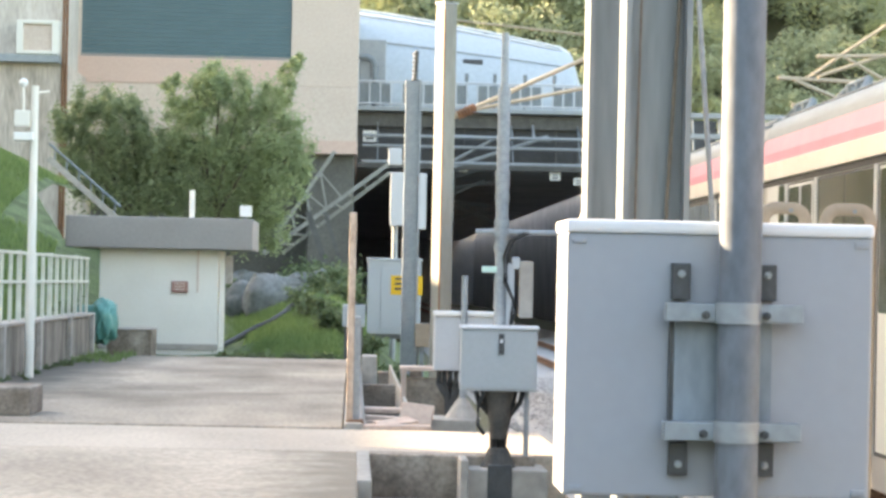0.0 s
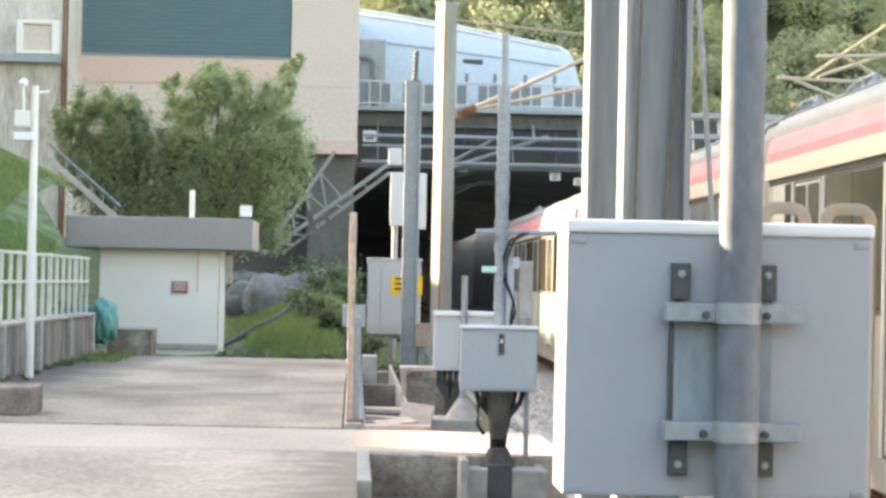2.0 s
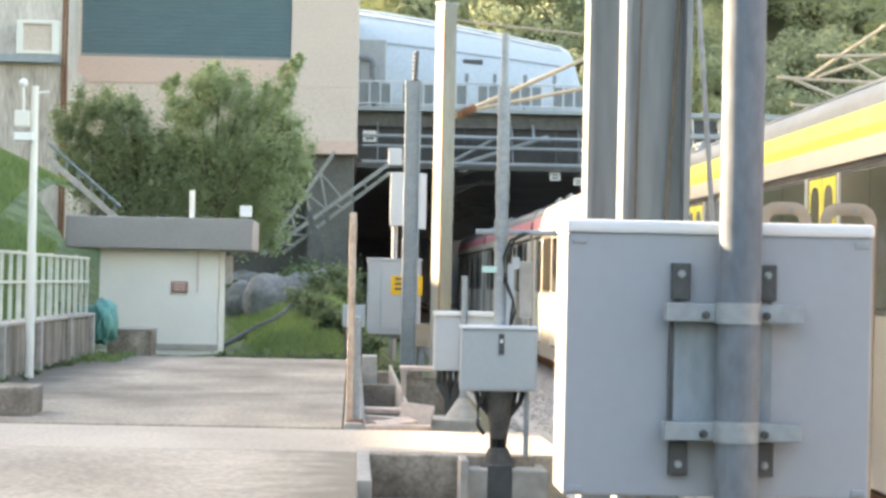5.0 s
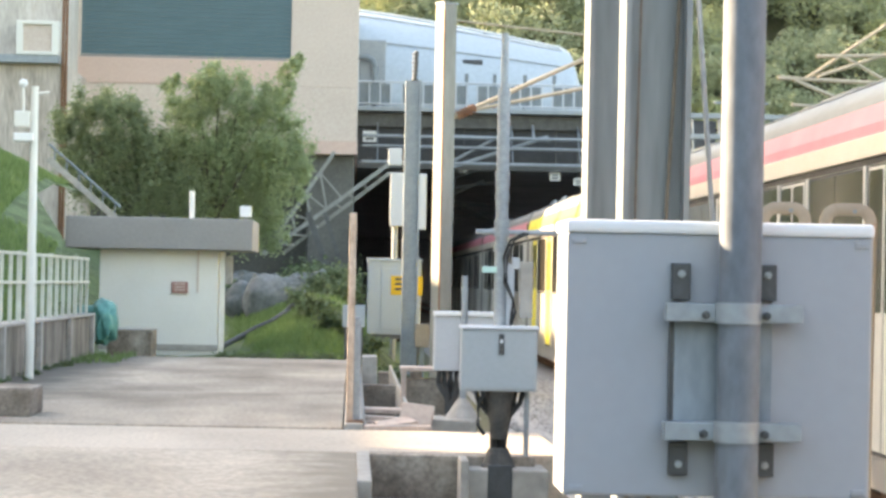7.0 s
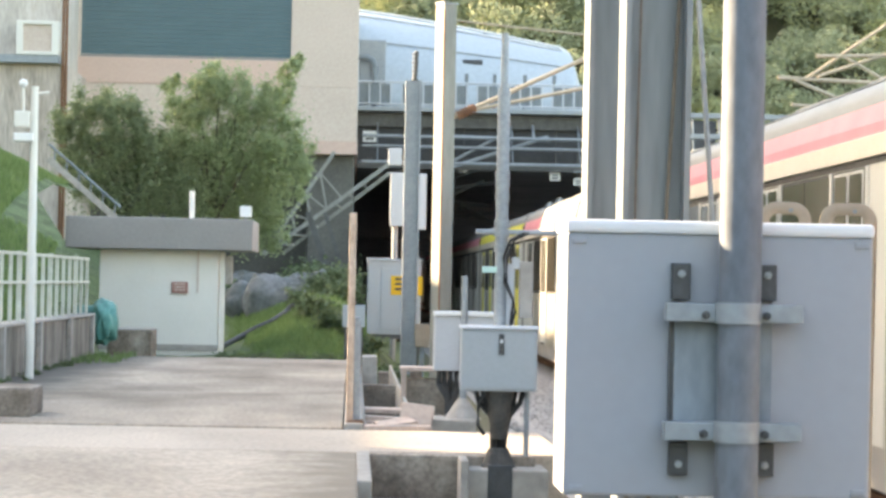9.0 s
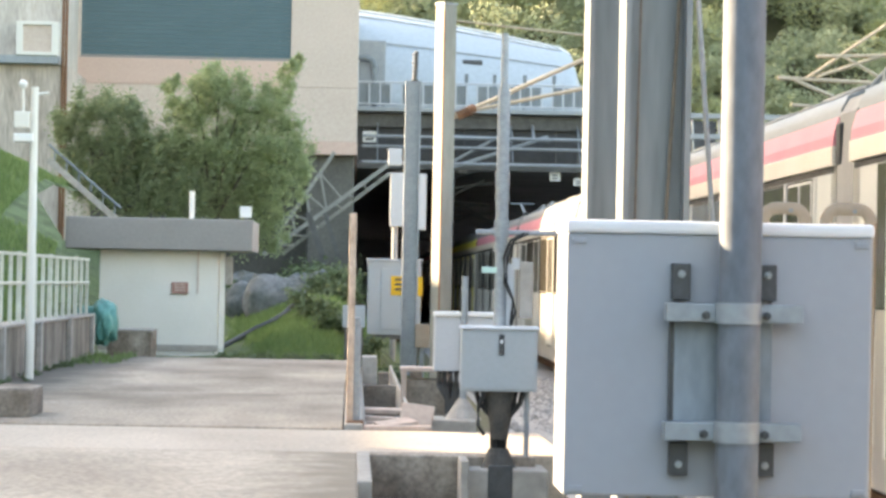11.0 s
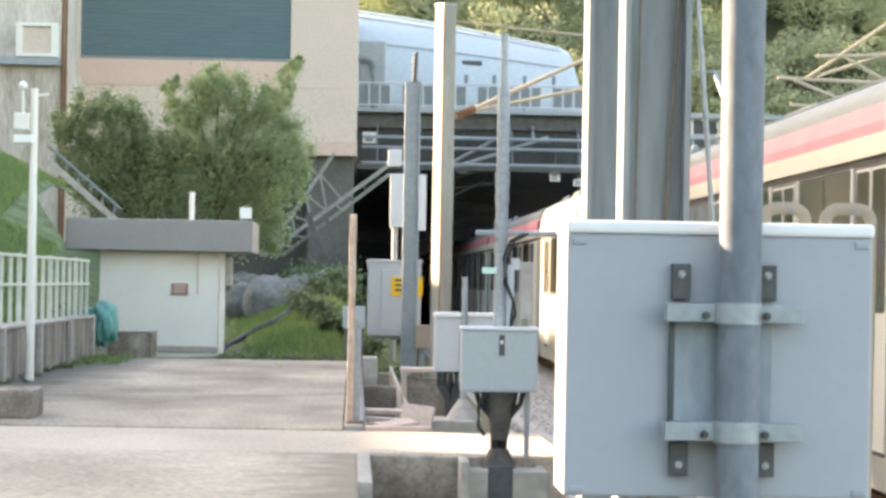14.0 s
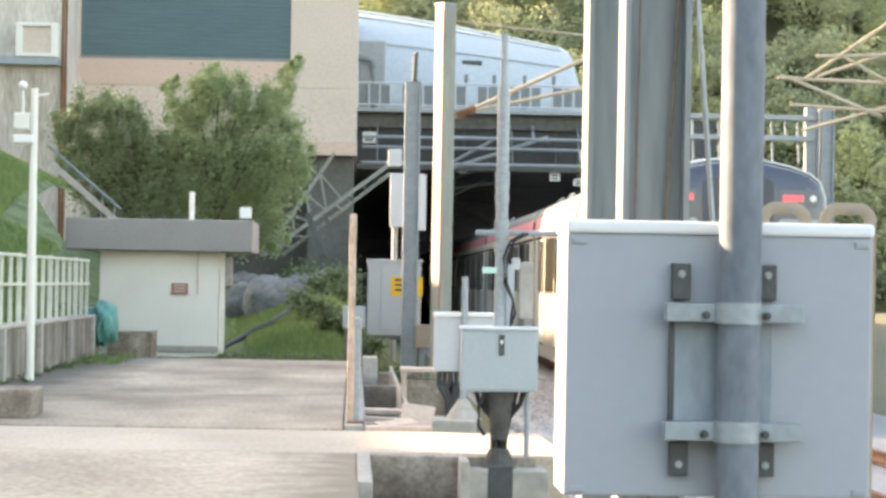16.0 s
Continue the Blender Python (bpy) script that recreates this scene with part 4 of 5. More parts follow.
def hut():
    d = 53.0
    x0, x1 = -5.198, -2.775
    t = thing("hut", (0, d, 0), "small white rendered hut with a thick grey roof", "hut")
    zr = 2.011
    bm = B()
    box(bm, (x0, 0, -0.2), (x1, 2.6, zr), 0.015)
    part("wall", bm, PAINT_WHITE, t)
    bm = B()
    box(bm, (-5.866, -0.45, zr), (-2.070, 3.0, 2.659), 0.03)
    part("roof", bm, ROOF_GREY, t, "thick grey flat roof slab")
    bm = B()
    box(bm, (-2.752, 0.1, 0), (-2.648, 0.3, zr - 0.02), 0.01)
    part("drain_pipe", bm, PAINT_WHITE, t)
    bm = B()
    box(bm, (-2.637, 0.15, 1.328), (-2.498, 0.4, 1.906), 0.02)
    part("meter_box", bm, CONCRETE, t)
    bm = B()
    a, b, c, e = -3.722, -3.388, 1.131, 1.362
    box(bm, (a, -0.07, c), (b, -0.003, e), 0.012)
    sign = part("sign_plate", bm, RED_SIGN, t, "small dull red plate")
    bm = B()
    for k in range(3):
        z = c + 0.05 + k * 0.06
        box(bm, (a + 0.05, -0.076, z), (b - 0.05, -0.069, z + 0.025))
    part("sign_bars", bm, CREAM_WALL, sign)
    bm = B()
    rod(bm, (-3.191, -0.03, 1.131), (-3.191, -0.03, zr), 0.018, n=6)
    part("conduit", bm, CREAM_WALL, t)
    bm = B()
    box(bm, (x0 - 0.02, -0.04, -0.05), (x1 + 0.02, 0.02, 0.08), 0.01)
    part("plinth_course", bm, CONCRETE, t)
    f = thing("flood_light", (-2.244, d + 0.1, 2.659), "small white floodlight on the hut roof", "floodlight")
    bm = B()
    box(bm, (-0.12, -0.1, 0.05), (0.12, 0.1, 0.28), 0.02)
    part("head", bm, SIGN_WHITE, f)
    bm = B()
    rod(bm, (0, 0, 0), (0, 0, 0.08), 0.03, n=8)
    part("stem", bm, STEEL, f)
    v = thing("vent_pipe", (-3.445, d + 1.6, 2.659), "pale vent pipe on the hut roof", "vent pipe")
    bm = B()
    rod(bm, (0, 0, 0), (0, 0, 0.627), 0.06, n=10)
    part("pipe", bm, PAINT_WHITE, v, "", True)
    w = thing("planter_block", (-4.241, 49.6, 0), "mossy concrete block beside the hut", "block")
    bm = B()
    box(bm, (-0.419, -0.4, -0.2), (0.419, 1.0, 0.417), 0.03)
    part("block", bm, STAINED, w)
    part("capping", box(B(), (-0.44, -0.42, 0.417), (0.44, 1.0, 0.45), 0.01), CONCRETE, w)


hut()


def tarp():
    t = thing("tarpaulin", (-4.573, 47.6, 0.0), "teal tarpaulin draped over a heap by the parapet", "tarpaulin")
    bm = B()
    bmesh.ops.create_icosphere(bm, subdivisions=4, radius=1)
    for v in bm.verts:
        x, y, z = v.co
        n = 0.12 * noise.noise((x * 3, y * 3, z * 1.2))
        v.co = (x * (0.24 + n), y * (0.5 + n), 0.62 + z * (0.40 + n) - (0.08 * abs(x) if z < 0 else 0))
    part("sheet", bm, TARP, t, "", True)
    bm = B()
    box(bm, (-0.494, -0.2, 0.3), (0.0, 0.5, 0.9), 0.1)
    part("heap", bm, TARP, t)


tarp()


def slope_rail():
    """The stair stringer and handrail climbing the slope."""
    t = thing("stair_handrail", (-6.118, 58.5, 3.323), "pale concrete stair edge with handrail up the slope", "handrail")
    o = Vector((-6.118, 58.5, 3.323))
    a, b = Vector((-6.944, 58.5, 4.064)), Vector((-5.291, 58.5, 2.659))
    part("stringer", bar(B(), a - o, b - o, 0.1, 0.14), CONCRETE, t)
    part("rail", rod(B(), a - o + Vector((0, 0, 0.34)), b - o + Vector((0, 0, 0.34)), 0.03, n=8), STEEL_DARK, t)
    for k in range(6):
        p = a.lerp(b, (k + 0.5) / 6) - o
        part("baluster", rod(B(), p, p + Vector((0, 0, 0.34)), 0.02, n=6), STEEL_DARK, t)


slope_rail()


# ---- trees in front of the station ----
def tree(x, base, label, leaves, trunk, tips, clumps, seed, flat):
    """A trunk with limbs to the tips, and a crown of leaf sprays in clumps (x, z, radius)."""
    d = 72.0
    t = thing("tree", (x, d, base), label, "tree", "trees before the station")
    rng = random.Random(seed)
    bm = B()
    fx, fz = trunk
    rod(bm, (fx * 0.6, 0.2, -0.8), (fx, 0.2, fz), 0.12, 0.07, n=8)
    for px, pz in tips:
        py = rng.uniform(-0.4, 0.4)
        mid = (fx + (px - fx) * 0.5, py, fz + (pz - fz) * 0.6)
        rod(bm, (fx, 0.2, fz - 0.05), mid, 0.06, 0.035, n=6)
        rod(bm, mid, (px, py, pz), 0.035, 0.01, n=6)
    part("trunk", bm, BARK, t)
    verts, faces = [], []
    for cx, cz, r in clumps:
        y = rng.uniform(-0.7, 0.7)
        foliage(verts, faces, rng, (cx, y, cz), r * 1.15, int(2100 * r * r) + 130, 0.06, flat, True)
        for _ in range(8):
            a = rng.uniform(0, 6.28)
            foliage(verts, faces, rng, (cx + math.cos(a) * r, y + rng.uniform(-0.4, 0.4), cz + math.sin(a) * r * flat), r * 0.45, int(700 * r * r) + 50, 0.055, 1.3, True)
    me = bpy.data.meshes.new("crown")
    me.from_pydata(verts, [], faces)
    me.materials.append(leaves)
    new("crown", me).parent = t


tree(-4.719, 0.6, "dark green bushy tree before the station wall", LEAF, (-1.2, 2.2),
     [(-3.1, 4.9), (-2.4, 5.5), (-1.6, 5.4), (-0.6, 4.6), (-2.6, 3.6)],
     [(-3.15, 5.15, 0.45), (-2.52, 5.5, 0.52), (-1.97, 5.62, 0.42), (-1.4, 5.3, 0.3), (-2.84, 4.51, 0.66), (-2.05, 4.85, 0.78), (-1.26, 4.70, 0.72), (-2.37, 3.72, 0.79),
      (-1.42, 3.72, 0.91), (-0.55, 4.1, 0.76), (-0.79, 3.24, 0.87), (-1.9, 2.9, 0.7), (-3.44, 4.82, 0.24), (-3.3, 4.0, 0.4), (-0.1, 2.9, 0.6)], 8, 0.9)
tree(-4.719, 0.6, "pale green feathery tree before the station wall", LEAF_PALE, (0.75, 2.4),
     [(0.2, 6.2), (0.9, 6.5), (1.5, 5.8), (2.9, 6.6), (2.6, 5.0), (0.2, 4.6)],
     [(-0.3, 4.9, 0.5), (-0.1, 5.6, 0.28), (0.35, 6.0, 0.4), (0.85, 6.40, 0.34), (0.98, 5.99, 0.62), (0.32, 5.29, 0.80), (1.42, 5.70, 0.66), (2.05, 5.45, 0.60),
      (2.52, 6.0, 0.36), (2.80, 6.5, 0.26), (3.09, 6.95, 0.15), (2.95, 6.75, 0.14), (2.68, 5.29, 0.58), (3.00, 4.66, 0.48), (2.21, 4.51, 0.82), (1.10, 4.35, 0.95), (0.05, 4.1, 0.7),
      (2.68, 3.72, 0.66), (1.89, 3.24, 0.85), (1.2, 3.3, 0.7), (0.5, 3.5, 0.6), (1.6, 2.5, 0.6), (2.3, 2.4, 0.54), (-0.35, 6.3, 0.14), (-0.55, 6.1, 0.16), (3.1, 3.9, 0.3)], 9, 1.15)


# ---- truss legs under the station ----
def truss():
    d = 86
    t = thing("truss_brace", (0, d, 0), "bolted steel lattice brace under the station", "truss")
    def q(p):
        return Vector((p[0], 0, p[1]))
    a, b = q((-3.018, 2.265)), q((-0.725, 5.730))
    c, e = q((-2.417, 2.302)), q((1.159, 5.410))
    def seg(name, p, r, w):
        bm = B()
        bar(bm, p, r, w)
        part(name, bm, LATTICE, t)
    seg("chord", a, b, 0.12)
    seg("chord", a, e, 0.13)
    seg("chord", c + Vector((0, 0.6, 0)), e + Vector((0, 0.6, -0.3)), 0.12)
    for k in range(1, 5):
        u = k / 5
        seg("brace", a.lerp(b, u), a.lerp(e, u * 0.62), 0.07)
        seg("brace", a.lerp(b, u), a.lerp(e, min(1, u * 0.62 + 0.12)), 0.06)
    for k in range(1, 9):
        u = k / 9
        seg("lacing", a.lerp(e, u), (c + Vector((0, 0.6, 0))).lerp(e + Vector((0, 0.6, -0.3)), u), 0.06)
    # Struts use the darker steel, which holds their shade as colour
    part("strut", bar(B(), q((-1.571, 3.715)), q((-0.536, 0.797)), 0.2), TRUSS, t, "raking strut, its shade put into the dark steel")
    part("strut", bar(B(), q((-1.007, 3.715)), q((-0.066, 0.797)), 0.14), TRUSS, t, "raking strut, its shade put into the dark steel")


truss()


def rubble():
    """Grey sprayed rock face and boulders at the bank's top."""
    rng = random.Random(21)
    for k, (x, z, s, y) in enumerate(((-2.355, 1.367, 0.6, 66), (-1.837, 1.078, 0.5, 65), (-1.473, 0.529, 0.28, 64), (-2.834, 1.699, 0.6, 70), (-2.033, 0.529, 0.2, 63), (-1.683, 0.459, 0.2, 63.5), (-0.897, 1.067, 0.55, 68), (-1.268, 1.364, 0.5, 69))):
        t = thing("rock", (x, y, bank_height(x, y) - 0.25), "grey weathered rock on the grass bank", "rock", "rocks on the bank")
        bm = B()
        bmesh.ops.create_icosphere(bm, subdivisions=3, radius=1)
        for v in bm.verts:
            n = 0.45 * noise.noise(v.co * 1.6 + Vector((k * 9, 0, 0))) + 0.22 * noise.cell(v.co * 2.6 + Vector((k * 5, 3, 1)))
            v.co = v.co * (s * (1.2 + n))
            v.co.z = v.co.z * 0.7 + 0.4
        part("boulder", bm, ROCK, t)


rubble()


def rock_face():
    """Sprayed rock humps that break out of the bank behind the hut."""
    for k, (x, y, z, rx, ry, rz) in enumerate(((-2.1, 63.2, 0.85, 0.62, 0.5, 0.78), (-1.5, 63.8, 0.75, 0.42, 0.4, 0.55), (-2.7, 64.5, 0.85, 0.55, 0.4, 0.55))):
        t = thing("boulder", (x, y, z - rz), "smooth grey sprayed boulder on the bank", "rock", "sprayed boulders")
        bm = B()
        bmesh.ops.create_icosphere(bm, subdivisions=4, radius=1)
        for v in bm.verts:
            n = 0.13 * noise.noise(v.co * 1.5 + Vector((k * 7, 2, 0))) + 0.09 * noise.noise(v.co * 4.5 + Vector((0, k * 3, 1)))
            v.co = Vector((v.co.x * rx, v.co.y * ry, v.co.z * rz)) * (0.95 + n) + Vector((0, 0, rz))
        part("stone", bm, ROCK, t, "", True)


rock_face()


def edge_weeds():
    """Dark weeds and litter in the joint where the path ends."""
    rng = random.Random(31)
    verts, faces = [], []
    for _ in range(46):
        x = rng.uniform(-2.5, -0.1)
        foliage(verts, faces, rng, (x, 47.4 + rng.uniform(-0.05, 0.25), 0.02), rng.uniform(0.05, 0.13), 60, 0.04, 0.8, True)
    for _ in range(34):
        y = rng.uniform(31.5, 47)
        foliage(verts, faces, rng, (-4.68 + abs(rng.gauss(0, 0.12)), y, 0.02), rng.uniform(0.03, 0.10), 45, 0.035, 0.7, True)
    me = bpy.data.meshes.new("edge_weeds")
    me.from_pydata(verts, [], faces)
    me.materials.append(LEAF_DARK)
    tagged(new("edge_weeds", me), "low dark weeds along the edges of the path", "weeds", kind="stuff")


edge_weeds()


def fallen_pipe():
    t = thing("drain_hose", (-2.210, 58, bank_height(-2.210, 58)), "dark drain hose lying across the grass", "hose")
    o = Vector((-2.210, 58, bank_height(-2.210, 58)))
    pts = [(-2.868, 56.6), (-2.527, 57.4), (-2.210, 58), (-1.830, 58.2), (-1.577, 58.9), (-1.387, 60.3)]
    part("hose", hose(B(), [Vector((x, y, bank_height(x, y) + 0.1)) - o for x, y in pts], 0.06), DARK_METAL, t, "", True)


fallen_pipe()


def shrub(x, y, z, r, seed):
    t = thing("shrub", (x, y, z), "low dark green shrub on the bank", "shrub", "shrubs on the bank")
    rng = random.Random(seed)
    bm = B()
    for k in range(5):
        a = rng.uniform(0, 6.28)
        rod(bm, (0, 0, -0.15), (math.cos(a) * r * 0.5, math.sin(a) * r * 0.5, r * 0.8), 0.02, 0.008, n=5)
    part("stems", bm, BARK, t)
    verts, faces = [], []
    for k in range(7):
        a = rng.uniform(0, 6.28)
        foliage(verts, faces, rng, (math.cos(a) * r * 0.5, math.sin(a) * r * 0.4, r * rng.uniform(0.2, 0.8)), r * 0.62, 170, 0.075, 0.7, True)
    me = bpy.data.meshes.new("leaves")
    me.from_pydata(verts, [], faces)
    me.materials.append(LEAF_DARK)
    new("leaves", me).parent = t


for k, (x, y, r) in enumerate(((-0.785, 66, 0.7), (-0.395, 66.5, 0.8), (-1.062, 70, 0.9), (-0.603, 70, 1.0), (-2.962, 67, 0.7), (-0.201, 64, 0.5), (-1.486, 72, 0.8), (-5.065, 61, 0.7), (-6.206, 59, 0.8), (-0.8, 58, 0.5), (-0.45, 55.5, 0.42), (-1.1, 60, 0.45), (0.2, 50, 0.4), (0.55, 52.5, 0.4), (0.75, 47.8, 0.35), (0.3, 56, 0.45), (0.9, 55, 0.4))):
    shrub(x, y, bank_height(x, y), r, 40 + k)


def small_boxes():
    """Little housings among the masts' feet."""
    t = thing("relay_housing", (0.02, 50, -0.2), "small pale blue housing on a low stand", "housing")
    part("case", box(B(), (-0.22, 0, 0.75), (0.22, 0.3, 1.18), 0.02), CABINET_PALE, t)
    part("stand", box(B(), (-0.18, 0.04, -0.2), (0.18, 0.26, 0.75), 0.01), TRUSS, t)
    u = thing("junction_housing", (1.42, 54.5, -0.98), "small beige housing beside a mast foot", "housing")
    part("case", box(B(), (-0.1, 0, 1.05), (0.2, 0.25, 1.55), 0.02), TAN, u)
    part("stand", box(B(), (0.0, 0.06, 0), (0.1, 0.18, 1.05), 0.01), STEEL_DARK, u)
    for x, y, w, h in ((0.18, 44.5, 0.22, 1.0), (0.62, 46.0, 0.3, 0.85), (1.1, 44.0, 0.2, 0.95)):
        v = thing("concrete_stub", (x, y, -1.02), "stained concrete stub among the weeds", "block", "stubs among the weeds")
        part("block", box(B(), (-w / 2, 0, 0), (w / 2, 0.5, h), 0.03), STAINED, v)


small_boxes()


# ---- overhead line masts and trackside cabinets ----
def mast(px, d, w, top, base, label):
    t = thing("overhead_mast", (px, d, base), label, "mast", "overhead line masts")
    bm = B()
    extrude(bm, h_outline(w, w, 0.03, 0.02), "z", 0, top - base)
    part("section", bm, STEEL, t)
    bm = B()
    box(bm, (-w * 0.9, -w * 0.9, -0.3), (w * 0.9, w * 0.9, 0.02), 0.02)
    part("foundation", bm, CONCRETE, t)
    return t


def box_mast(px, d, w, top, base, label):
    """A square hollow mast, set askew to the line."""
    t = thing("overhead_mast", (px, d, base), label, "mast", "overhead line masts")
    t.rotation_euler.z = radians(33)
    part("section", box(B(), (-w / 2, -w / 2, 0), (w / 2, w / 2, top - base), 0.008), MAST_PAINT, t)
    part("cap", box(B(), (-w / 2 - 0.015, -w / 2 - 0.015, top - base), (w / 2 + 0.015, w / 2 + 0.015, top - base + 0.03), 0.006), STEEL, t)
    part("foundation", box(B(), (-w, -w, -0.3), (w, w, 0.02), 0.02), CONCRETE, t)
    part("seam", box(B(), (-w / 2 - 0.006, -w / 2 - 0.006, 0.02), (-w / 2 + 0.014, -w / 2 + 0.014, top - base - 0.1)), RUSTY, t, "rust-brown corner seam")


MAST_PAINT = material("mast_paint", (0.275, 0.28, 0.25), 0.6, metal=0.1, vary=0.2, scale=3, grain=25, stretch=(1, 1, 0.2))
box_mast(1.426, 42, 0.245, 5.987, -0.95, "pale square steel overhead-line mast with sunlit flank")
m2 = mast(1.195, 55, 0.338, 5.754, -0.95, "galvanised steel overhead-line mast with an insulator on top")
bm = B()
for k in range(7):
    rod(bm, (0.03, 0, 5.754 + 0.95 + k * 0.09), (0.03, 0, 5.754 + 0.98 + k * 0.09), 0.075 - 0.012 * (k % 2), n=10)
rod(bm, (0.03, 0, 5.754 + 0.95), (0.06, 0, 6.382 + 0.95), 0.04)
part("insulator", bm, DARK_METAL, m2, "dark stacked insulator")


def cantilever(base, points, mat, label):
    """Steel tubes of an overhead-line bracket, in pairs of ends."""
    t = thing("cantilever", base, label, "cantilever", "overhead line cantilevers")
    for p, q, r in points:
        bm = B()
        rod(bm, Vector(p) - Vector(base), Vector(q) - Vector(base), r, n=8)
        part("tube", bm, mat, t)
    return t


# Steel tubes with warm sunlight put into their base colour
SUNLIT_TUBE = material("sunlit_tube", (0.52, 0.44, 0.33), 0.5, metal=0.2, vary=0.2, scale=5, grain=30)
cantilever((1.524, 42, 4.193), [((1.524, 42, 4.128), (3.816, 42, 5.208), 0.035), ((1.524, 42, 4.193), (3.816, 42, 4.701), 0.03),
                                          ((1.524, 42, 5.735), (3.816, 42, 5.532), 0.018)], SUNLIT_TUBE, "slanting bracket tubes carrying the overhead line")
bm = B()
for k in range(6):
    u = 0.06 + k * 0.022
    p = Vector((1.524, 42, 4.128)).lerp(Vector((3.816, 42, 5.208)), u)
    bmesh.ops.create_cone(bm, cap_ends=True, segments=12, radius1=0.09, radius2=0.05, depth=0.05, matrix=Matrix.Translation(p - Vector((1.524, 42, 4.193))) @ pose(0, 0, 0, 0, 65, 0))
part("insulator", bm, RUSTY, bpy.data.objects["cantilever"], "brown ribbed insulator")
cantilever((3.690, 99.5, 5.866), [((3.690, 99.5, 5.910), (7.409, 99.5, 7.178), 0.07), ((3.690, 99.5, 6.129), (5.877, 99.5, 7.353), 0.06), ((3.690, 99.5, 7.112), (7.519, 99.5, 7.025), 0.06),
                                              ((6.862, 99.5, 7.025), (6.862, 100.7, 7.75), 0.05)], STEEL, "grey bracket tubes under the station")


def gantry():
    """The portal over the line at the wooded side, seen past the train."""
    d = 62
    t = thing("portal_gantry", (11.189, d, -0.95), "pale steel portal gantry over the tracks", "gantry")
    bx = 11.189
    for x in (-0.18, 0.2):
        bm = B()
        extrude(bm, h_outline(0.32, 0.3, 0.03, 0.02), "z", 0, 5.851 + 0.95)
        for v in bm.verts:
            v.co.x += x
        part("leg", bm, STEEL, t)
    z = 5.601 + 0.95
    for zz in (z, z - 0.5):
        bm = B()
        box(bm, (5.570 - bx, -0.12, zz - 0.06), (11.052 - bx, 0.12, zz + 0.06), 0.01)
        part("beam", bm, STEEL, t)
    for k in range(9):
        x0 = 8.101 - bx + k * 0.32
        bm = B()
        bar(bm, (x0, 0, z), (x0 + 0.05, 0, z - (0.5 if k % 2 else 1.1)), 0.05)
        part("dropper", bm, STEEL, t)
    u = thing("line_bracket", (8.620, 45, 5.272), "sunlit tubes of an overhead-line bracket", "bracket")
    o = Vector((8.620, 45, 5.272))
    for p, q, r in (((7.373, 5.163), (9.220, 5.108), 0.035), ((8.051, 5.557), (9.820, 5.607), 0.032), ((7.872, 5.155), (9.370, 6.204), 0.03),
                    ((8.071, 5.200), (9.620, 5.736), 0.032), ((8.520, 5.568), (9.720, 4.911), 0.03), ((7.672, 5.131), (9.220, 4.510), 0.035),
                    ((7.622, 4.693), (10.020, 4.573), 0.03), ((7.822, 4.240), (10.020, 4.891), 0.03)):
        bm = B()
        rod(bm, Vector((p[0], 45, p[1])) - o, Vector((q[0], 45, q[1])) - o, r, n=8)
        part("tube", bm, SUNLIT_TUBE, u)


gantry()
mast(10.101, 45.25, 0.3, 7.6, -0.95, "galvanised steel mast carrying a line bracket")


def track_cabinet():
    d = 58
    t = thing("trackside_cabinet", (0.916, d, 0.259), "tall pale grey trackside cabinet with a yellow warning sign", "cabinet")
    w, h = 0.597, 1.691
    bm = B()
    box(bm, (-w, 0, 0), (w, 0.7, h), 0.02)
    part("body", bm, CABINET_PALE, t)
    bm = B()
    box(bm, (-w - 0.03, -0.04, h - 0.05), (w + 0.03, 0.74, h + 0.02), 0.015)
    part("top", bm, CABINET_PALE, t)
    bm = B()
    box(bm, (-w + 0.305, -0.02, 0.12), (w - 0.04, 0.0, h - 0.2), 0.006)
    door = part("door", bm, CABINET_PALE, t)
    bm = B()
    box(bm, (0.840 - 0.916, -0.035, 1.148 - 0.259), (1.552 - 0.916, -0.021, 1.580 - 0.259), 0.004)
    sign = part("warning_sign", bm, YELLOW_SIGN, door, "yellow warning sign with dark bars")
    bm = B()
    x, z = 0.929 - 0.916, 1.211 - 0.259
    for k in range(3):
        box(bm, (x, -0.042, z + 0.05 + k * 0.11), (x + 0.17, -0.034, z + 0.1 + k * 0.11))
    part("sign_bars", bm, DARK_METAL, sign)
    s = thing("cabinet_stand", (0.916, d, -1.02), "dark steel stand under the trackside cabinet", "stand")
    bm = B()
    z = 0.259 + 1.02
    box(bm, (-w, 0.02, z - 0.1), (w, 0.68, z), 0.01)
    for x in (-w + 0.08, w - 0.08):
        for y in (0.1, 0.6):
            box(bm, (x - 0.05, y - 0.05, 0), (x + 0.05, y + 0.05, z - 0.1))
    part("frame", bm, TRUSS, s)
    b = thing("relay_box", (0.987, 60, 2.741), "pale upright relay box on a post", "relay box")
    bm = B()
    box(bm, (0.816 - 0.987, 0, 0), (1.211 - 0.987, 0.4, 1.249), 0.02)
    part("case", bm, BOX_WHITE, b)
    bm = B()
    box(bm, (1.460 - 0.987, 0.3, -0.06), (1.658 - 0.987, 0.6, 1.249), 0.02)
    part("case", bm, BOX_WHITE, b)
    bm = B()
    rod(bm, (-0.05, 0.25, -1.0 - 2.741), (-0.05, 0.25, 0.0), 0.07, n=10)
    part("post", bm, STEEL, b)
    bm = B()
    box(bm, (0.751 - 0.987, -0.05, 1.420), (1.066 - 0.987, 0.2, 1.815), 0.03)
    part("camera_head", bm, BOX_WHITE, b)


track_cabinet()


# ---- the train ----
SIDE = 4.6
HALF = 1.5
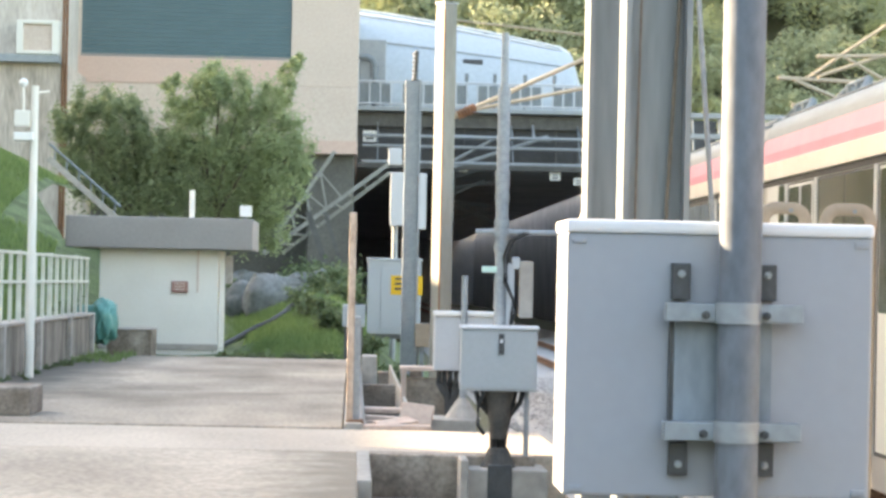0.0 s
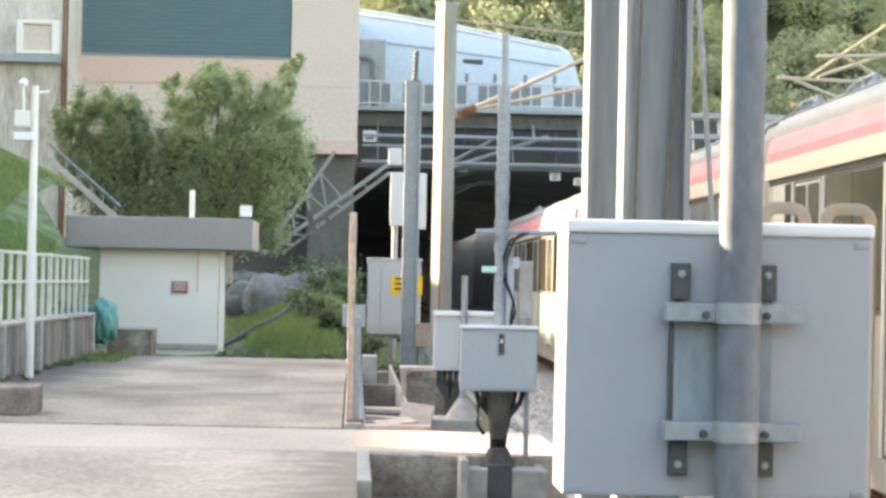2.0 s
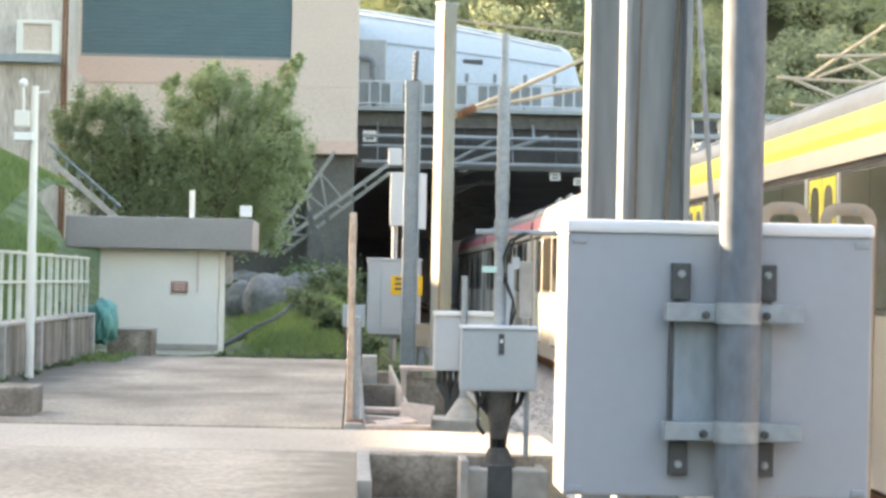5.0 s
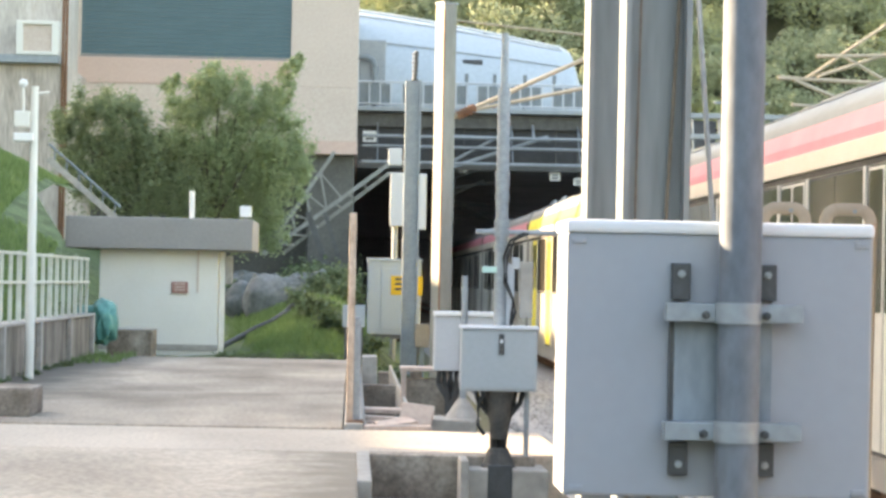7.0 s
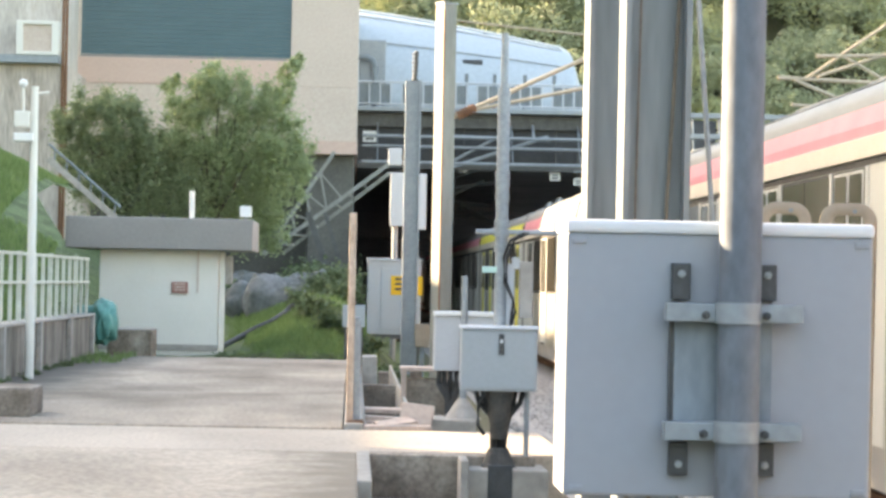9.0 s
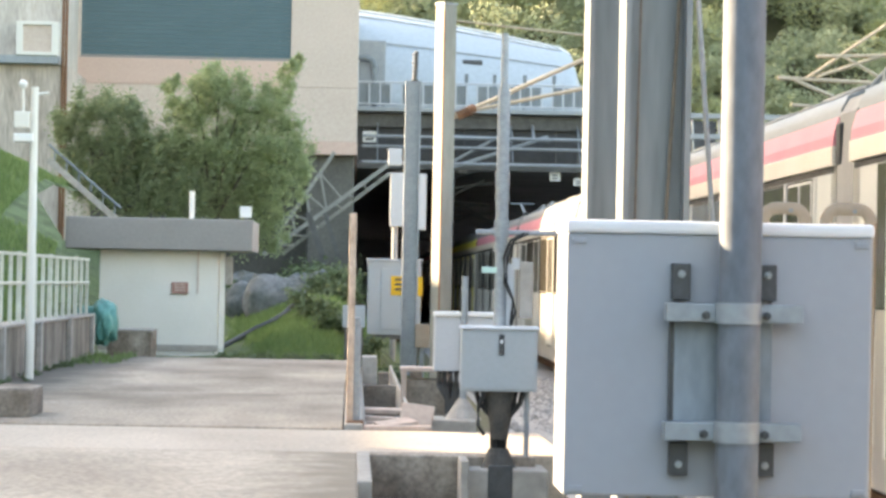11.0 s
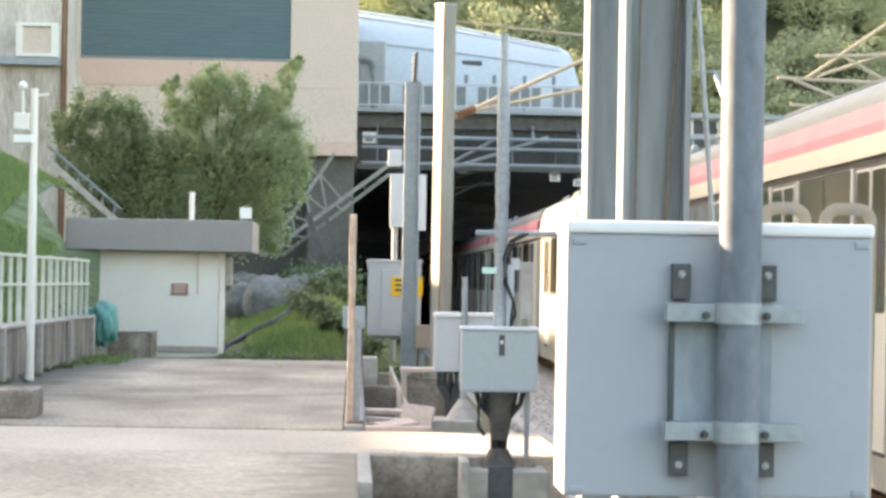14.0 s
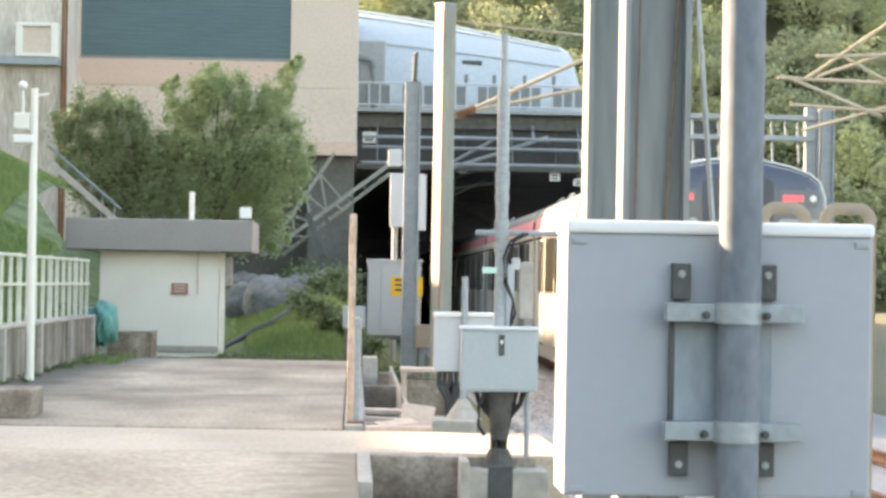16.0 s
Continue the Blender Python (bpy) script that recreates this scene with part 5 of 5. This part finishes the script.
AXIS = SIDE + HALF
PITCH = 24.2
GAP = 0.85


def side_strip(bm, z0, z1, y0, y1, out, x=-HALF):
    box(bm, (x - out, y0, z0), (x + 0.03, y1, z1))


def carriage(kind):
    """One carriage, its leading end at y = 0, the floor side of the rails at z = 0; kinds: plain, first, head, tail."""
    stripe = TRAIN_YELLOW if kind == "first" else TRAIN_RED
    label = {"plain": "silver metro carriage with a red stripe under a grey roof", "first": "silver metro carriage with yellow stripe and yellow doors",
             "head": "leading silver metro carriage with dark cab front", "tail": "rear silver metro carriage with dark rounded cab end"}[kind]
    t = thing("train_carriage", (AXIS, 0, RAIL), label, "train carriage", "carriages of the train")
    y0, y1 = -PITCH + GAP, 0.0
    if kind == "tail":
        y0 = -PITCH - 0.2
    if kind == "head":
        y1 = 0.3
    c0, c1 = (y0 + 1.15 if kind == "tail" else y0), (y1 - 1.15 if kind == "head" else y1)
    body = [(-1.44, 0.30), (-1.5, 0.6), (-1.5, 3.30), (-1.42, 3.47), (1.42, 3.47), (1.5, 3.30), (1.5, 0.6), (1.44, 0.30)]
    bm = extrude(B(), body, "y", c0, c1)
    part("body", bm, TRAIN_SILVER, t)
    roof = [(-1.46, 3.42), (-1.46, 3.80), (-1.39, 3.93), (-1.1, 4.06), (-0.6, 4.17), (0, 4.22), (0.6, 4.17), (1.1, 4.06), (1.39, 3.93), (1.46, 3.80), (1.46, 3.42)]
    bm = extrude(B(), roof, "y", c0, c1)
    part("roof", bm, TRAIN_ROOF, t, "grey ribbed roof", True)
    for s in (-1, 1):
        bm = B()
        extrude(bm, [(s * 1.45, 3.455), (s * 1.53, 3.447), (s * 1.525, 3.55), (s * 1.478, 3.725), (s * 1.44, 3.725)], "y", c0 + (0.4 if kind == "tail" else 0.02), c1 - (0.4 if kind == "head" else 0.02))
        part("stripe", bm, stripe, t, "glossy red stripe" if kind != "first" else "glossy yellow stripe")
        bm = B()
        box(bm, (s * 1.44, c0, 3.255), (s * 1.545, c1, 3.445), 0.008)
        part("gutter_strip", bm, TRAIN_CREAM, t, "cream strip under the stripe")
    # Thin black strip draws the shadow line below the gutter
    for s in (-1, 1):
        part("shadow_gap", box(B(), (s * 1.49, c0 + 0.1, 3.19), (s * 1.51, c1 - 0.1, 3.253)), TRAIN_UNDER, t, "black strip put in for the shade under the cream strip")
    for r in (-1.2, -0.95):
        bm = B()
        rod(bm, (r, c0, 4.025 + (0.07 if r > -1 else 0)), (r, c1, 4.025 + (0.07 if r > -1 else 0)), 0.018, n=6)
        part("roof_rib", bm, TRAIN_ROOF, t)
    # doors and windows, five door pairs a side
    first = -2.6
    step = (PITCH - 5.2 - 0.55 + 0.4) / 4
    for s in (-1, 1):
        for k in range(5):
            yc = first - k * step
            if kind == "head" and k == 0:
                yc -= 1.4
            bm = B()
            box(bm, (s * 1.49, yc - 0.82, 0.62), (s * 1.512, yc + 0.82, 3.18), 0.005)
            part("door_surround", bm, TRAIN_UNDER, t)
            for q in (-1, 1):
                part("door_post", box(B(), (s * 1.49, yc + q * 0.82, 0.62), (s * 1.53, yc + q * 0.93, 3.185), 0.006), TRAIN_PANEL, t)
            for q in (-1, 1):
                bm = B()
                box(bm, (s * 1.50, yc + q * 0.03, 0.66), (s * 1.522, yc + q * 0.70, 3.16), 0.006)
                door = part("door", bm, TRAIN_YELLOW if kind == "first" else TRAIN_PANEL, t)
                bm = B()
                extrude(bm, rounded(yc + q * 0.365, 2.5, 0.285, 0.63, 0.05) if kind != "first" else rounded(yc + q * 0.365, 2.5, 0.22, 0.58, 0.16), "x", s * 1.51, s * 1.528)
                part("door_window", bm, TRAIN_GLASS, door)
            if k < 4:
                a, b = yc - 0.98, yc - step + 0.98
                for j in range(2):
                    p, r = a + (b - a) * j / 2, a + (b - a) * (j + 1) / 2
                    bm = B()
                    box(bm, (s * 1.49, p + 0.05, 1.85), (s * 1.512, r - 0.05, 3.185), 0.01)
                    win = part("window_frame", bm, TRAIN_UNDER, t)
                    bm = B()
                    box(bm, (s * 1.50, p - 0.02, 1.9), (s * 1.519, r + 0.02, 3.16), 0.01)
                    part("window_pane", bm, TRAIN_GLASS, win)
        for a, b in ((y1 - 0.35, y1 - 1.15), (y0 + 0.2, y0 + 1.0)):
            if (kind == "tail" and a < -5) or (kind == "head" and a > -5):
                continue
            bm = B()
            box(bm, (s * 1.49, a, 0.7), (s * 1.508, b, 3.25), 0.01)
            part("end_panel", bm, TRAIN_PANEL, t, "pale end panel")
            lo, hi = sorted((b, b + (-0.62 if a > -5 else 0.62)))
            part("end_window", box(B(), (s * 1.495, lo + 0.05, 1.9), (s * 1.517, hi - 0.03, 3.18), 0.01), TRAIN_GLASS, t)
    # underframe and wheels
    bm = B()
    box(bm, (-1.25, c0 + 0.4, 0.28), (1.25, c1 - 0.4, 0.75), 0.03)
    part("underframe", bm, TRAIN_UNDER, t)
    for yb in (y1 - 4.2, y0 + 4.2):
        bm = B()
        box(bm, (-1.1, yb - 1.6, 0.35), (1.1, yb + 1.6, 0.6), 0.05)
        bogie = part("bogie", bm, TRAIN_UNDER, t)
        for dy in (-1.1, 1.1):
            bm = B()
            for x in (-0.78, 0.66):
                rod(bm, (x, yb + dy, 0.43), (x + 0.12, yb + dy, 0.43), 0.43, n=24)
            rod(bm, (-0.8, yb + dy, 0.43), (0.8, yb + dy, 0.43), 0.08)
            part("wheelset", bm, RUSTY, bogie)
    # roof gear
    for k, yc in enumerate((-4.5, -9.0, -15.5, -20.0)):
        bm = B()
        box(bm, (-0.85, yc - 1.1, 4.08), (0.85, yc + 1.1, 4.22), 0.06)
        part("roof_unit", bm, TRAIN_ROOF, t, "low roof equipment box")
    for yc in (-1.5, -22.4):
        for j in range(3):
            part("roof_insulator", rod(B(), (-0.7, yc + j * 0.5 - 0.4, 4.02), (-0.7, yc + j * 0.5 - 0.4, 4.32), 0.05, n=8), STEEL_DARK, t)
        bm = hose(B(), [(-0.9, yc - 0.8, 4.05), (-0.7, yc - 0.4, 4.32), (-0.7, yc + 0.6, 4.32), (-0.9, yc + 0.9, 4.05)], 0.03)
        part("roof_cable", bm, STEEL_DARK, t)
    # gangway towards the following carriage
    if kind != "tail":
        bm = B()
        extrude(bm, [(x * 0.995, z * 0.985 if z > 1 else z + 0.25) for x, z in body[:3]] + [(-1.47, 3.74), (-1.38, 3.9), (-1.05, 4.03), (0, 4.18), (1.05, 4.03), (1.38, 3.9), (1.47, 3.74)] + [(x * 0.995, z * 0.985 if z > 1 else z + 0.25) for x, z in body[5:]], "y", y0 - GAP + 0.02, y0 - 0.005)
        part("gangway", bm, GANGWAY, t, "grey folded gangway")
        bm = B()
        box(bm, (-1.515, y0 - 0.22, 3.26), (-1.36, y0 - 0.006, 3.66), 0.03)
        part("gangway_edge", bm, BLACK, t)
    if kind in ("tail", "head"):
        cab(t, kind, c0 if kind == "tail" else c1, y0 if kind == "tail" else y1)
    return t


def rounded(cy, cz, hy, hz, r):
    """A rounded rectangle round (cy, cz)."""
    out = []
    for sx, sz, a0 in ((1, 1, 0), (-1, 1, 90), (-1, -1, 180), (1, -1, 270)):
        for k in range(4):
            a = radians(a0 + 30 * k)
            out.append((cy + sx * (hy - r) + r * math.cos(a), cz + sz * (hz - r) + r * math.sin(a)))
    return out


GANGWAY = material("gangway_grey", (0.235, 0.23, 0.22), 0.7, vary=0.12, scale=3, grain=30)
CAB_LINE = [(-1.44, 0.30), (-1.5, 0.6), (-1.5, 3.2), (-1.47, 3.55), (-1.38, 3.82), (-1.2, 3.96), (-0.9, 4.07), (-0.45, 4.16), (0, 4.19),
            (0.45, 4.16), (0.9, 4.07), (1.2, 3.96), (1.38, 3.82), (1.47, 3.55), (1.5, 3.2), (1.5, 0.6), (1.44, 0.30)]


def cab(t, kind, ya, yb):
    """The rounded cab end between ya (body) and yb (face)."""
    sgn = -1 if kind == "tail" else 1
    bm = B()
    rings = []
    for u, s in ((0, 1.0), (0.55, 0.995), (0.8, 0.985)):
        y = ya + (yb - ya) * u
        rings.append([bm.verts.new((x * s, y, 0.3 + (z - 0.3) * (1 - (1 - s) * 0.5))) for x, z in CAB_LINE])
    for a, b in zip(rings, rings[1:]):
        for k in range(len(a) - 1):
            bm.faces.new((a[k], a[k + 1], b[k + 1], b[k]))
    bmesh.ops.recalc_face_normals(bm, faces=bm.faces[:])
    shell = part("cab_shell", bm, TRAIN_WHITE, t, "white cab side", True)
    so = shell.modifiers.new("thickness", "SOLIDIFY")
    so.thickness, so.offset = 0.03, -1
    bm = B()
    rings = []
    for u, s in ((0.78, 0.97), (0.92, 0.94), (0.985, 0.86), (1.0, 0.7), (1.01, 0.3)):
        y = ya + (yb - ya) * u
        rings.append([bm.verts.new((x * s, y, 2.2 + (z - 2.2) * s)) for x, z in CAB_LINE])
    for a, b in zip(rings, rings[1:]):
        for k in range(len(a)):
            bm.faces.new((a[k], a[(k + 1) % len(a)], b[(k + 1) % len(b)], b[k]))
    bm.faces.new(rings[-1]), bm.faces.new(rings[0][::-1])
    bmesh.ops.recalc_face_normals(bm, faces=bm.faces[:])
    face = part("cab_face", bm, TRAIN_NAVY, t, "dark navy rounded cab face", True)
    yf = yb + sgn * 0.0
    bm = B()
    extrude(bm, [(-0.56, 0.7), (0.56, 0.7), (0.56, 3.72), (0.46, 3.82), (-0.46, 3.82), (-0.56, 3.72)], "y", yf - sgn * 0.05, yf + sgn * 0.035)
    part("end_door", bm, TRAIN_DOOR, face)
    for s in (-1, 1):
        bm = B()
        extrude(bm, rounded(s * 0.97, 2.62, 0.32, 0.56, 0.05), "y", yf - sgn * 0.12, yf + sgn * 0.02)
        part("windscreen", bm, CAB_GLASS, face)
        bm = B()
        extrude(bm, rounded(s * 0.98, 3.51, 0.31, 0.13, 0.03), "y", yf - sgn * 0.15, yf + sgn * 0.012)
        part("display_panel", bm, DISPLAY, face)
        bm = B()
        for k in range(4):
            a = s * 0.88 - 0.16 + k * 0.085
            box(bm, (a, yf + sgn * 0.012, 3.46), (a + 0.07, yf + sgn * 0.02, 3.56))
        part("tail_display", bm, LED_RED, face, "glowing red display")
        bm = B()
        rod(bm, (s * 1.2, yf - sgn * 0.12, 3.51), (s * 1.2, yf + sgn * 0.02, 3.51), 0.055, n=12)
        part("marker_lamp", bm, SIGN_WHITE, face)
    bm = B()
    box(bm, (-0.16, yf - sgn * 0.15, 3.84), (0.16, yf + sgn * 0.0, 3.96), 0.01)
    part("top_lamp", bm, DISPLAY, face)


TRAIN_DOOR = material("cab_door_navy", (0.05, 0.06, 0.085), 0.3, vary=0.1, scale=2, grain=20)
DISPLAY = material("display_panel", (0.13, 0.155, 0.18), 0.2, vary=0.08)

CARS = [carriage("head")] + [None] * 8
CARS[1] = carriage("plain")
for k in (2, 4, 5, 6, 7):
    CARS[k] = copy_thing(CARS[1], pose(AXIS, 0, RAIL))
CARS[3] = carriage("first")
CARS[8] = carriage("tail")


# current collectors on two carriages, in rigid pieces
def collector(car, yc, top):
    """A single-arm current collector: lower arm, knuckle, upper arm and head."""
    mid = 4.2 + (top - 4.2) * 0.45
    part("pantograph_lower_arm", rod(B(), (0, yc + 0.9, 4.15), (0, yc - 0.5, mid), 0.06, 0.05, n=8), DARK_METAL, car)
    part("pantograph_knuckle", box(B(), (-0.1, yc - 0.6, mid - 0.1), (0.1, yc - 0.4, mid + 0.1), 0.03), BLACK, car)
    part("pantograph_upper_arm", rod(B(), (0, yc - 0.5, mid), (-0.12, yc + 0.5, top), 0.055, 0.035, n=8), STEEL, car)
    part("pantograph_head", rod(B(), (-0.5, yc + 0.5, top + 0.02), (0.35, yc + 0.5, top + 0.02), 0.022, n=8), STEEL_DARK, car, "thin current collector head")


collector(CARS[7], -21.3, 5.65)
collector(CARS[4], -3.8, 4.95)


# ---- what moves ----
def motions():
    """The train leaves along the straight line, slowly gathering speed."""
    passed = [(0.0, 1.200), (1.63, 2.0), (3.60, 3.0), (5.485, 4.0), (7.37, 5.0), (9.225, 6.0), (11.03, 7.0), (12.865, 8.0), (14.68, 9.0), (16.0, 9.70)]
    for k, car in enumerate(CARS):
        walk(car, [(t, pose(AXIS, 24.15 + PITCH * (n - k), RAIL)) for t, n in passed])


motions()
